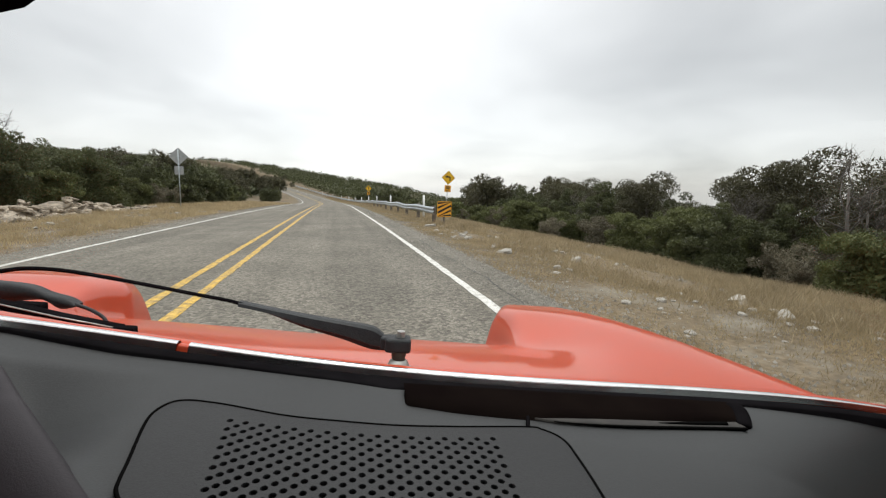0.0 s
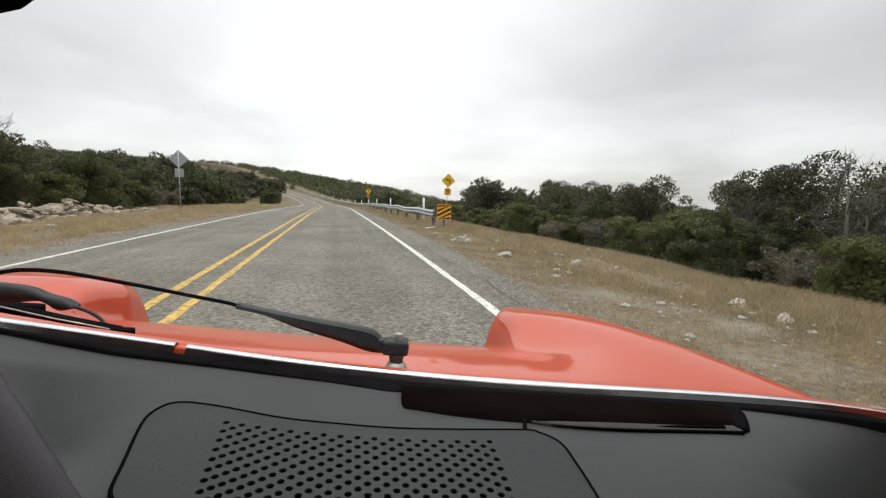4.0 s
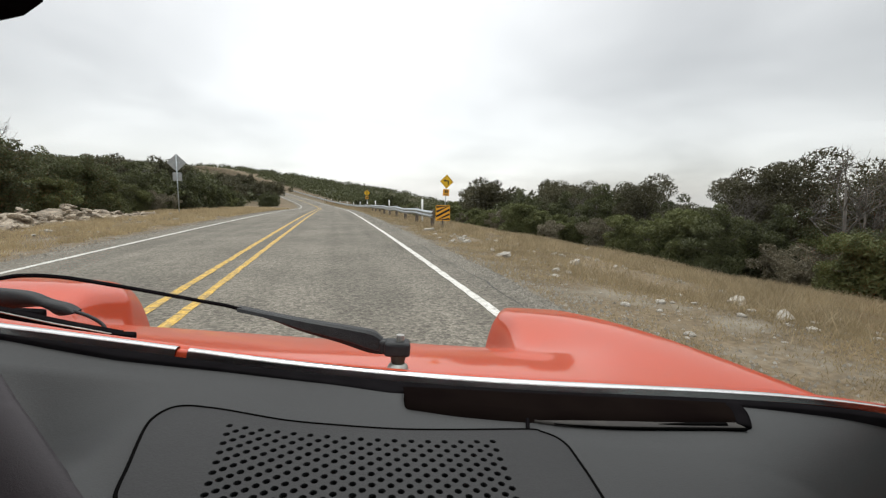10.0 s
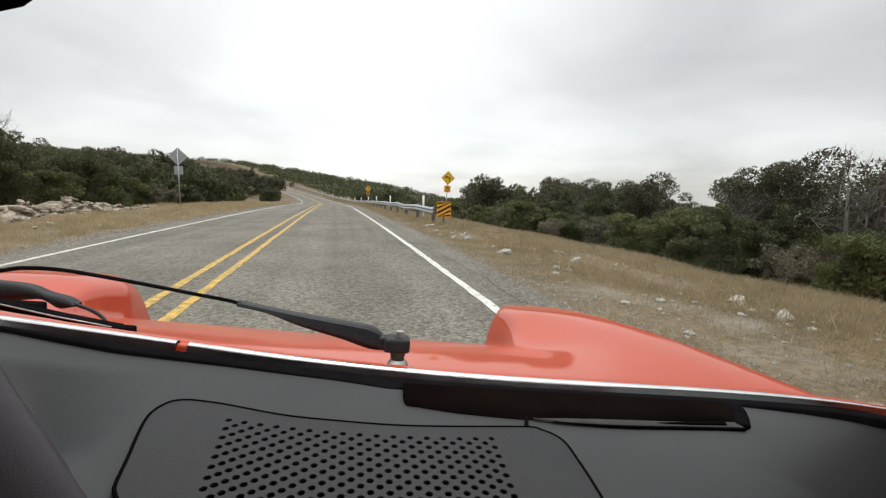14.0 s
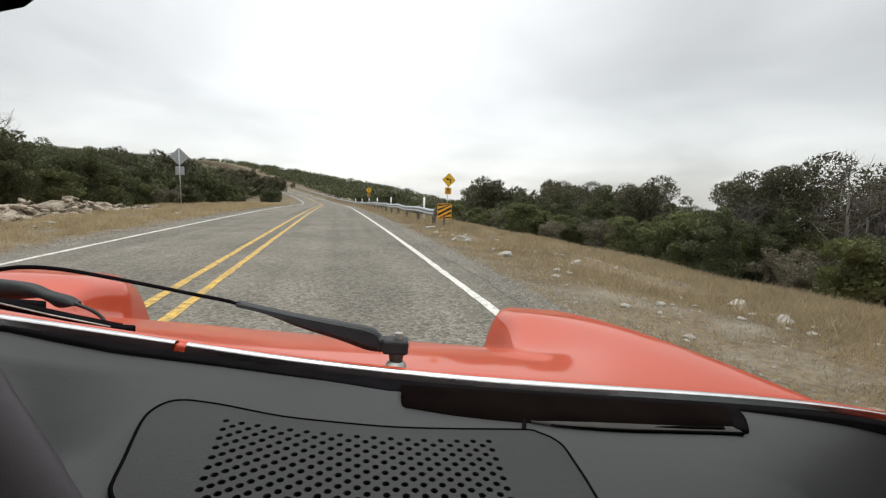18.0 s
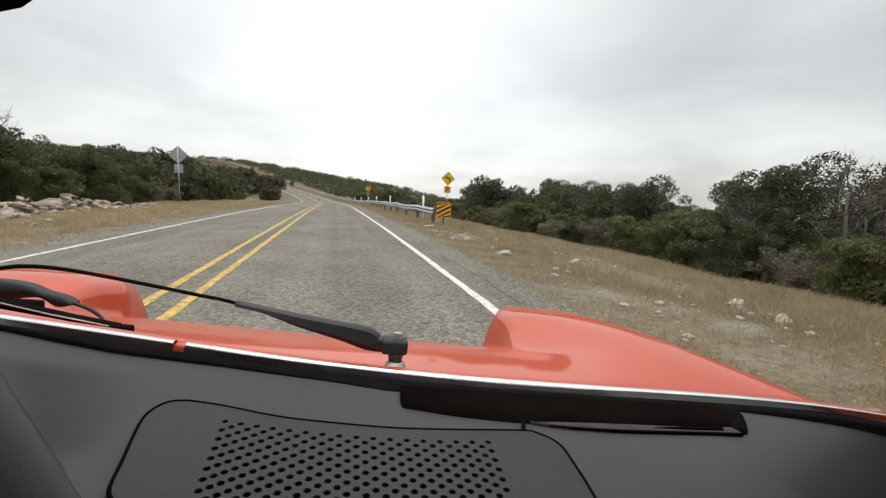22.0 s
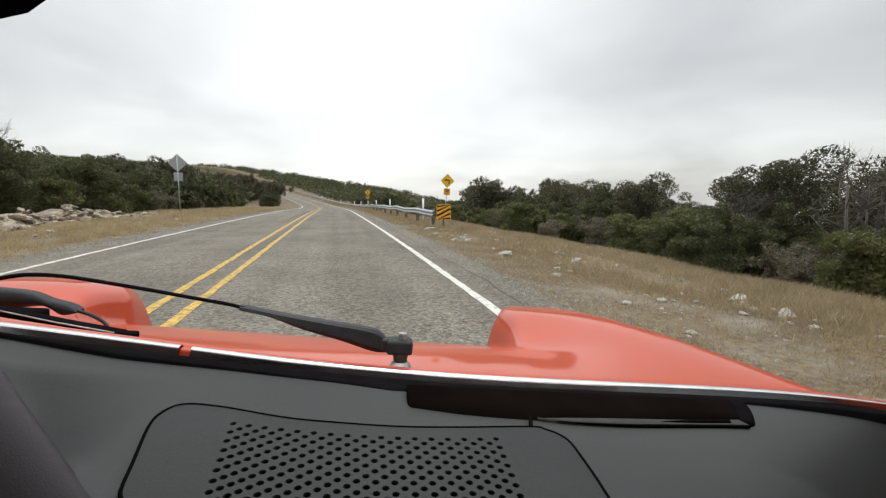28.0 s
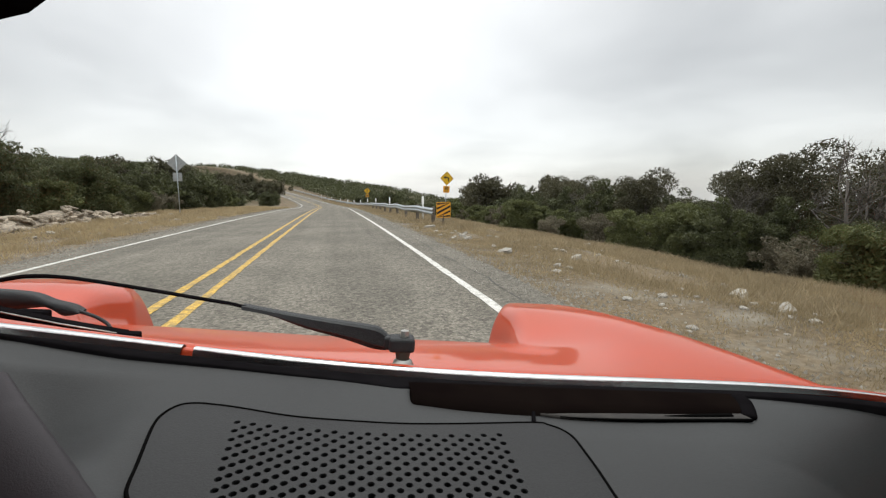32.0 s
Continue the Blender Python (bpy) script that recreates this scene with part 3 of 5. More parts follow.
screen = part("windscreen", v, grid_faces(21, 9), M_GLASS, car, "clear windscreen glass", smooth=True)
screen.visible_shadow = False
# unseen dark side panes and the black backs of two seats, added to close the cabin and dim the ends of the dash
for s in (-1, 1):
    v = []
    for k in np.linspace(0, 1, 14):
        xb = MID + s * 0.832
        y = cowl_y(xb) - 0.02 - (cowl_y(xb) + 0.70) * k
        zb = cowl_z(xb) - 0.028 - 0.04 * max(0.0, -y)
        g = min(1.0, max(0.0, (cowl_y(xb) - 0.02 - y) / (cowl_y(xb) - 0.30)))
        v += [(xb, y, zb), (xb + (MID + s * 0.61 - xb) * g, y, zb + (1.30 - zb) * g)]
    part("side_window", v, grid_faces(14, 2), M_TINT, car, "unseen dark side pane added to dim the dash", smooth=True)
for s in (-1, 1):
    bm = box((0.48, 0.14, 0.62), (MID + s * 0.36, -0.48, 0.78), 0.05, 3)
    bm_part("seat_back", bm, M_RUBBER, car, "unseen black seat back added to close the cabin")
# wheels stand on the road, whatever the lean of the body
for x, y in ((MID - 0.72, 1.42), (MID + 0.72, 1.42), (MID - 0.72, -1.05), (MID + 0.72, -1.05)):
    w = CAR @ Vector((x, y, 0.31))
    w.z = float(road_z(w.y)) + 0.31
    seg, prof = 28, ((-0.09, 0.20), (-0.095, 0.28), (-0.075, 0.305), (0.075, 0.305), (0.095, 0.28), (0.09, 0.20))
    v = [(a, r * math.cos(2 * math.pi * k / seg), r * math.sin(2 * math.pi * k / seg)) for k in range(seg + 1) for a, r in prof]
    lw = SHIFT @ w
    wheel = part("wheel", v, grid_faces(seg + 1, 6), M_TYRE, car, "black tyre", smooth=True, m=Matrix.Translation(lw))
    bm = bmesh.new()
    bmesh.ops.create_cone(bm, cap_ends=True, segments=20, radius1=0.205, radius2=0.205, depth=0.14, matrix=pose(0, 0, 0, 0, 90, 0))
    bmesh.ops.bevel(bm, geom=bm.edges[:], offset=0.01, segments=1, affect="EDGES")
    bm_part("rim", bm, M_NUT, wheel, "dull silver rim")


def cowl_line(x, dy=0.0, dz=0.0):
    return (x, cowl_y(x) + dy, cowl_z(x) + dz)


def along_cowl(x0, x1, n, section):
    """A strip that follows the screen's foot; section gives (dy, dz) pairs at each x."""
    verts, width = [], 0
    for x in np.linspace(x0, x1, n):
        row = section(x)
        width = len(row)
        verts += [cowl_line(x, dy, dz) for dy, dz in row]
    return verts, grid_faces(n, width)


# bright strip along the foot of the windscreen, in two lengths with a small gap: a bright crown over a steep rear face
CHROME = ((0.011, -0.006), (0.008, 0.0006), (0.004, 0.0021), (-0.001, 0.0021), (-0.0030, 0.0008), (-0.0042, -0.0010), (-0.0085, -0.0085))
for x0, x1 in ((MID - 0.80, -0.2205), (-0.207, MID + 0.815)):
    v, f = along_cowl(x0, x1, 40, lambda x: [(k * min(1.0, max(0.62, 1.3 - 1.1 * x)), h * min(1.0, max(0.62, 1.3 - 1.1 * x))) for k, h in CHROME])
    part("chrome_strip", v, [g[::-1] for g in f], M_CHROME, car, "bright polished metal strip", smooth=True)
v, f = along_cowl(-0.2207, -0.2068, 4, lambda x: [(dy + 0.002, dz - 0.0035) for dy, dz in CHROME])
part("cowl_tab", v, [g[::-1] for g in f], M_RED, car, "red gap between the two strips", smooth=True)
# seal drawn wider than its rubber: the black also paints the shade beside it
LIP_X = (-0.60, -0.40, -0.337, -0.27, -0.15, -0.03, 0.03, 0.08, 0.42, 0.51, 0.57, 0.61, 0.70)
LIP_W = (0.012, 0.018, 0.026, 0.033, 0.031, 0.036, 0.046, 0.042, 0.029, 0.029, 0.030, 0.032, 0.036)


def lip_section(x):
    w = float(np.interp(x, LIP_X, LIP_W))
    return ((-0.0078, -0.0092), (-0.0095, -0.0052), (-0.5 * w - 0.004, -0.0034), (-w + 0.003, -0.0030), (-w, -0.0042), (-w - 0.002, -0.034))


v, f = along_cowl(MID - 0.80, MID + 0.815, 70, lip_section)
part("windscreen_seal", v, [g[::-1] for g in f], M_RUBBER, car, "black rubber windscreen seal, widened to include the shade beside it", smooth=True)
v, f = tube([cowl_line(x, 0.019, -0.011) for x in np.linspace(MID - 0.82, MID + 0.82, 50)], 0.011, 10, 0.8)
part("cowl_edge", v, f, M_RED, car, smooth=True)
for back, x0, x1, r in ((0.050, 0.15, 0.42, 0.0026), (0.034, 0.17, 0.36, 0.0018)):
    xx = np.linspace(x0, x1, 30)
    v, f = tube([(x, cowl_y(x) + back, skin_z(x, cowl_y(x) + back) + 0.0012) for x in xx], list(r * np.sin(np.linspace(0.5, 2.6, 30))), 6)
    part("bonnet_gap", v, f, M_RED_IN, car, "dark shut line of the bonnet", smooth=True)


# dashboard top: level sheet that rolls over at its rear edge and swells round the instruments
def dash_z(x, y, hollow=0.5):
    """Height of the dash top; hollow: how steeply it falls away to the rear in front of the driver."""
    near = max(0.0, 1 - (cowl_y(x) - y) / 0.14)
    z = 0.967 + (cowl_z(x) - 0.973) * near
    if y < 0.22:
        z -= 1.6 * (0.22 - y) ** 2
    edge = (x + y - 0.121) / 1.3
    back = min(1.0, max(0.0, (cowl_y(x) - y - 0.03) / 0.12))
    z += 0.012 / (1 + math.exp(min(40.0, edge * 150))) * back
    fall = max(0.0, 0.7 * (x - y + 0.02)) if x > 0.2 else 0.0
    rear = max(0.0, 0.125 - x - y)
    side = min(1.0, max(0.0, (-0.186 - x) / 0.12))
    z -= hollow * max(0.0, cowl_y(x) - y - 0.07) * side * side * (3 - 2 * side)
    return z - 0.010 * max(0.0, x - 0.45) / 0.25 - back * 4.2 * fall * fall * min(1.0, max(0.0, (x - 0.2) / 0.12)) - 7.5 * rear * rear


dx = np.concatenate([np.linspace(MID - 0.82, -0.45, 20), np.linspace(-0.445, -0.1, 110), np.linspace(-0.09, MID + 0.82, 30)])
dv = []
for x in dx:
    for s in np.linspace(0, 1, 80):
        y = cowl_y(x) - 0.010 - s * (cowl_y(x) - 0.04)
        dv.append((x, y, dash_z(x, y)))
part("dashboard", dv, [f[::-1] for f in grid_faces(len(dx), 80)], M_DASH, car, "charcoal grey vinyl dashboard top", smooth=True)
# the instrument hood swells out of the dash in front of the driver, covered in a browner vinyl; the dim corner's shade
# is mixed into its colour
hv, hood_b = [], np.linspace(-0.345, 0.065, 90)
for b in hood_b:
    for q in np.linspace(0, 1, 30):
        d = 0.30 * q ** 2
        x, y = b - 0.707 * d, max(0.042, 0.133 - b - 0.707 * d)
        hv.append((x, y, dash_z(x, y, 0.0) - 0.05 * max(0.0, 1 - d / 0.012) ** 2 + 0.002))
part("instrument_hood", hv, [f[::-1] for f in grid_faces(len(hood_b), 30)], M_HOOD, car, "grey-brown vinyl instrument hood", smooth=True)
part("dashboard_face", [(x, y, z) for x in (MID - 0.82, MID + 0.82) for y, z in ((0.045, 0.92), (0.03, 0.75), (0.10, 0.55))], grid_faces(2, 3), M_DASH, car)


# loudspeaker panel set into the dash, with a pierced field of round holes
HOLE, TOP, DEEP, ROWS_OF_HOLES = 0.0029, 0.9722, 0.006, 26


def field(j, r):
    """Place of column j (0 at the middle) and row r: rows bow forward at both sides and draw in towards the rear."""
    return (0.0002 + 0.01429 * j + 2.7e-5 * j * j - 0.9e-6 * j ** 3 + 3.94e-4 * r - 6.62e-5 * r * j - 4.1e-6 * r * r,
            0.36096 - 0.00144 * j + 1.373e-4 * j * j - 0.00706 * r + 1.2e-5 * r * j + 3e-6 * r * j * j + 4e-5 * r * r, TOP)


pv, pf = [], []
EDGE_J = 9.05
corner = [(1, 0), (1, 1), (0, 1), (-1, 1), (-1, 0), (-1, -1), (0, -1), (1, -1)]
for r in range(ROWS_OF_HOLES):
    n = 17 if r % 2 == 0 else 16
    for i in range(n):
        j = i - 8 + (0.5 if r % 2 else 0)
        cx, cy, _ = field(j, r)
        b = len(pv)
        pv += [field(j + a / 2, r - c / 2) for a, c in corner]
        for grow, lev in ((1.0, TOP), (0.86, TOP - 0.0012), (0.86, TOP - DEEP)):
            pv += [(cx + HOLE * grow * math.cos(math.pi / 4 * k), cy + HOLE * grow * math.sin(math.pi / 4 * k), lev) for k in range(8)]
        for k in range(8):
            k2 = (k + 1) % 8
            for o in (0, 8, 16):
                pf.append((b + o + k, b + o + k2, b + o + 8 + k2, b + o + 8 + k))
    for sgn in (-1, 1):
        ej = sgn * (8.5 if r % 2 == 0 else 8.0)
        b = len(pv)
        pv += [field(ej, r + 0.5), field(sgn * EDGE_J, r + 0.5), field(sgn * EDGE_J, r - 0.5), field(ej, r - 0.5)]
        pf.append((b, b + 1, b + 2, b + 3))
panel = part("speaker_panel", pv, pf, M_PANEL, car, "darker grey vinyl panel pierced with round holes")
tagged(panel, kind="stuff")
# rim of the panel round the pierced field
knots = [(-0.105, 0.235), (-0.125, 0.255), (-0.141, 0.275), (-0.1525, 0.2895), (-0.1571, 0.3012), (-0.1626, 0.3232), (-0.1759, 0.3736), (-0.1775, 0.3955), (-0.1709, 0.4118), (-0.1583, 0.4160),
         (-0.1428, 0.4138), (-0.1215, 0.4086), (-0.0683, 0.3918), (-0.0178, 0.3835), (0.0326, 0.3781), (0.0846, 0.3778), (0.1557, 0.3798), (0.1681, 0.3753), (0.1783, 0.3659),
         (0.1834, 0.3521), (0.1832, 0.3284), (0.1823, 0.3059), (0.1804, 0.2822), (0.178, 0.255), (0.175, 0.23)]
outline = spline(knots, 120)
edge_of_field = ([field(-EDGE_J, r) for r in np.linspace(ROWS_OF_HOLES - 0.5, -0.5, 60)] + [field(j, -0.5) for j in np.linspace(-EDGE_J, EDGE_J, 60)]
                 + [field(EDGE_J, r) for r in np.linspace(-0.5, ROWS_OF_HOLES - 0.5, 60)])
inner_ring = []
for px, py in outline:
    q = min(edge_of_field, key=lambda e: (e[0] - px) ** 2 + (e[1] - py) ** 2)
    inner_ring.append((q[0], q[1]))
rv = [(px, py, TOP) for px, py in outline] + [(px, py, TOP) for px, py in inner_ring]
n = len(outline)
part("panel_rim", rv, [(i, i + 1, n + i + 1, n + i) for i in range(n - 1)], M_PANEL, panel, smooth=False)
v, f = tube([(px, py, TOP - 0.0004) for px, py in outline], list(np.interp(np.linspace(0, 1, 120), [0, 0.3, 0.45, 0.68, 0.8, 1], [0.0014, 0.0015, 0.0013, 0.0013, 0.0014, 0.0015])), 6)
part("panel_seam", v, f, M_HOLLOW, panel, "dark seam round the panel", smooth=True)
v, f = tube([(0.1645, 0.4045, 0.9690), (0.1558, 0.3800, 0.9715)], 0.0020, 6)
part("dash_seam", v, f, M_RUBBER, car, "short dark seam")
# black sheet close under the holes, standing in for the shade inside
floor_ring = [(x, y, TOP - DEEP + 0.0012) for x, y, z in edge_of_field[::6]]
part("speaker_shade_sheet", floor_ring, [tuple(range(len(floor_ring)))[::-1]], M_HOLLOW, panel)

# long demister duct at the foot of the screen
low_edge = spline([(0.0425, 0.4511), (0.0441, 0.4319), (0.0577, 0.4267), (0.0913, 0.4170), (0.1194, 0.4117), (0.1478, 0.4075), (0.1766, 0.4046), (0.2076, 0.4062), (0.2703, 0.4060), (0.3347, 0.4046), (0.4048, 0.4068)], 50)
v = []
for k, (bx, by) in enumerate(low_edge):
    ax = 0.0425 + (0.436 - 0.0425) * k / 49
    ay = cowl_y(ax) - float(np.interp(ax, LIP_X, LIP_W)) + 0.004
    for s, h in ((0, 0.0005), (0.05, 0.002), (0.3, 0.003), (0.7, 0.003), (0.93, 0.002), (1.0, -0.003)):
        v.append((ax + (bx - ax) * s, ay + (by - ay) * s, 0.968 + h))
duct = part("demister_duct", v, grid_faces(50, 6), M_DUCT, car, "dark brown demister duct", smooth=True)
lip_back = spline([(0.172, 0.4052), (0.2076, 0.4066), (0.2703, 0.4064), (0.3347, 0.4050), (0.404, 0.4066)], 30)
lip_edge = spline([(0.172, 0.4046), (0.2036, 0.3970), (0.2622, 0.3921), (0.3252, 0.3917), (0.4035, 0.3915)], 30)
v = [(ax + (bx - ax) * s, ay + (by - ay) * s, 0.9676 + h) for (ax, ay), (bx, by) in zip(lip_back, lip_edge) for s, h in ((0, 0), (0.85, 0.0012), (1, -0.002))]
part("duct_lip", v, grid_faces(30, 3), M_LIP, duct, "dusty brown-grey lip", smooth=True)
# two black rods draw the shade under the lip and in its slot
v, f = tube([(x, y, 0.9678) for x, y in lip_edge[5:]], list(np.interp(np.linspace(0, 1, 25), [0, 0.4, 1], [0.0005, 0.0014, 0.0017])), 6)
part("lip_shadow_gap", v, f, M_HOLLOW, duct, "black rod painted as the shade under the lip", smooth=True)
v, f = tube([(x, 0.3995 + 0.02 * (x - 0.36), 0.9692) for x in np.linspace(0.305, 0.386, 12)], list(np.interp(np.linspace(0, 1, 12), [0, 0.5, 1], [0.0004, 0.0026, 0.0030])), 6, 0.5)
part("lip_slot", v, f, M_HOLLOW, duct, "black rod painted as the shade in the lip's slot", smooth=True)
v, f = tube(spline([(0.432, 0.4420, 0.9685), (0.426, 0.4270, 0.9690), (0.4135, 0.4080, 0.9685), (0.4070, 0.3975, 0.9665)], 14), list(np.interp(np.linspace(0, 1, 14), [0, 0.5, 0.9, 1], [0.010, 0.0088, 0.0072, 0.004])), 10, 0.55)
part("duct_end", v, f, M_RUBBER, duct, smooth=True)

# wipers
def blade_plate(tops, bottoms, slope, thick, ridge, n):
    """A pressed steel arm between an upper and a lower edge, given as (x, z), standing on the sloping plane y = slope[0] + slope[1] x;
    its face bulges towards the screen and turns under at the lower edge."""
    t, b = spline(tops, n), spline(bottoms, n)
    verts = []
    for (tx, tz), (bx, bz) in zip(t, b):
        for s, out in ((0.0, thick), (0.0, 0.0), (0.12, -ridge * 0.7), (0.72, -ridge), (0.80, -ridge * 0.4), (1.0, 0.0), (1.0, thick)):
            x, z = tx + (bx - tx) * s, tz + (bz - tz) * s
            verts.append((x, slope[0] + slope[1] * x + out, z))
    w = 7
    faces = grid_faces(n, w) + [(i * w + w - 1, (i + 1) * w + w - 1, (i + 1) * w, i * w) for i in range(n - 1)]
    return verts, faces + [tuple(range(w))[::-1], tuple((n - 1) * w + k for k in range(w))]


def turned(profile, x, y, segments=16):
    """A round fitting on an upright axis through (x, y), from (radius, z) pairs."""
    m = len(profile)
    v = [(x + r * math.cos(2 * math.pi * k / segments), y + r * math.sin(2 * math.pi * k / segments), z) for k in range(segments + 1) for r, z in profile]
    return v, grid_faces(segments + 1, m)


def wiper_right():
    v, f = blade_plate([(-0.1734, 1.0155), (-0.1133, 1.0085), (-0.0682, 1.0046), (-0.0081, 1.0002), (0.0086, 0.9975), (0.0205, 0.9890)],
                       [(-0.1728, 1.0085), (-0.1352, 1.0035), (-0.0894, 0.9904), (-0.0361, 0.9791), (0.0023, 0.9693), (0.0234, 0.9690)], (0.58, -0.16), 0.010, 0.006, 26)
    arm = part("wiper_arm", v, f, M_WIPER, car, "matt black wiper arm")
    pts = spline([(-0.168, 0.607, 1.0125), (-0.1882, 0.6101, 1.0160), (-0.2257, 0.6161, 1.0195), (-0.3007, 0.6281, 1.0267), (-0.3755, 0.6401, 1.0328), (-0.4129, 0.6461, 1.0344), (-0.4503, 0.6520, 1.0327), (-0.4878, 0.6580, 1.0255), (-0.62, 0.672, 0.990)], 44)
    v, f = tube(pts, list(np.linspace(0.0026, 0.0031, 44)), 8, 0.95)
    part("wiper_blade", v, f, M_RUBBER, car, "thin black wiper blade", smooth=True)
    bm_part("arm_boss", box((0.034, 0.026, 0.019), (0.0392, 0.572, 0.9805), 0.004, 3), M_WIPER, arm)
    bm_part("arm_neck", box((0.010, 0.018, 0.017), (0.0205, 0.575, 0.981), 0.003, 2), M_WIPER, arm)
    bm = bmesh.new()
    bmesh.ops.create_cone(bm, cap_ends=True, segments=6, radius1=0.0062, radius2=0.0058, depth=0.009, matrix=Matrix.Translation((0.0425, 0.572, 0.9935)))
    bm_part("wiper_nut", bm, M_NUT, arm, "dull metal hexagonal nut")
    v, f = turned([(0.0105, 0.972), (0.0098, 0.9665), (0.0088, 0.961), (0.0095, 0.957)], 0.0415, 0.570)
    part("wiper_spindle", v, f, M_OLIVE, arm, "dull olive spindle", smooth=True)
    v, f = turned([(0.0090, 0.9615), (0.0125, 0.9585), (0.0140, 0.954), (0.0150, 0.9515), (0.0185, 0.9500), (0.0190, 0.944)], 0.0420, 0.567)
    part("spindle_cover", v, f, M_NUT, arm, "dull metal domed cover", smooth=True)


def wiper_left():
    v, f = blade_plate([(-0.62, 0.996), (-0.5251, 0.9965), (-0.4856, 0.9945), (-0.4600, 0.9865), (-0.4330, 0.9815), (-0.4190, 0.9745)],
                       [(-0.62, 0.960), (-0.5253, 0.9681), (-0.4856, 0.9747), (-0.4650, 0.9760), (-0.4440, 0.9655), (-0.4190, 0.9710)], (0.64, -0.13), 0.012, 0.007, 30)
    arm = part("wiper_arm", v, f, M_WIPER, car, "matt black wiper arm", smooth=True)
    v, f = tube(spline([(-0.4220, 0.694, 0.9745), (-0.4000, 0.692, 0.9680), (-0.3810, 0.688, 0.9585), (-0.3680, 0.678, 0.9480)], 12), 0.0026, 6)
    part("wiper_rod", v, f, M_WIPER, arm, smooth=True)
    v, f = blade_plate([(-0.62, 1.000), (-0.4885, 0.9830), (-0.4150, 0.9723), (-0.3405, 0.9639), (-0.3350, 0.9639)],
                       [(-0.62, 0.985), (-0.4886, 0.9705), (-0.4149, 0.9640), (-0.3403, 0.9545), (-0.3350, 0.9540)], (0.60, -0.12), 0.010, 0.004, 26)
    blade = part("wiper_blade", v, f, M_RUBBER, car, "thin black wiper blade", smooth=True)
    v, f = tube([(-0.62, 0.669, 0.9975), (-0.4885, 0.6530, 0.9812), (-0.4150, 0.6440, 0.9708), (-0.3405, 0.6350, 0.9628)], 0.0011, 6)
    part("blade_spine", v, f, M_NUT, blade, "thin metal spine", smooth=True)
    bm_part("blade_end", box((0.030, 0.014, 0.0150), (-0.3290, 0.640, 0.9565), 0.003, 2), M_RUBBER, blade)
    bm_part("blade_clip", box((0.040, 0.016, 0.013), (-0.4700, 0.678, 0.9725), 0.003, 2), M_RUBBER, blade)


wiper_right()
wiper_left()

# inside mirror under the roof
v = [(MID + 0.115 * math.copysign(abs(math.cos(a)) ** 0.6, math.cos(a)) - 0.1262, 0.205 + d, 1.2608 + 0.030 * math.copysign(abs(math.sin(a)) ** 0.6, math.sin(a)))
     for d in (-0.012, 0.012) for a in np.linspace(0, 2 * math.pi, 24, endpoint=False)]
f = [tuple(range(24)), tuple(range(24, 48))[::-1]] + [(k, (k + 1) % 24, 24 + (k + 1) % 24, 24 + k) for k in range(24)]
mirror = part("rear_view_mirror", v, f, M_RUBBER, car, "black rear-view mirror")
v, f = tube([(MID - 0.09, 0.21, 1.27), (MID - 0.06, 0.24, 1.295), (MID - 0.04, 0.27, 1.31)], 0.008, 8)
part("mirror_stem", v, f, M_RUBBER, mirror, smooth=True)
# ---------------------------------------------------------------- plants
def leaf_cloud(rnd, centres, radii, count, size, flat=0.75, up=0.35):
    """Triangles of leaf sprays scattered in the shells of several clumps: verts and faces."""
    centres, radii = np.array(centres, float), np.array(radii, float)
    pick = rnd.choice(len(centres), count, p=radii ** 2 / np.sum(radii ** 2))
    d = rnd.normal(size=(count, 3))
    d /= np.linalg.norm(d, axis=1)[:, None]
    r = radii[pick] * (0.55 + 0.55 * rnd.random(count) ** 0.7)
    p = centres[pick] + d * r[:, None] * np.array([1, 1, flat])
    a = rnd.normal(size=(count, 3)) + d * 0.4
    a[:, 2] += up
    a /= np.linalg.norm(a, axis=1)[:, None]
    b = np.cross(a, rnd.normal(size=(count, 3)))
    b /= np.linalg.norm(b, axis=1)[:, None]
    s = size * (0.6 + 0.8 * rnd.random(count))[:, None]
    v = np.empty((count, 3, 3))
    v[:, 0], v[:, 1], v[:, 2] = p - a * s * 0.5 - b * s * 0.30, p - a * s * 0.35 + b * s * 0.34, p + a * s
    return v.reshape(-1, 3), [(3 * i, 3 * i + 1, 3 * i + 2) for i in range(count)]


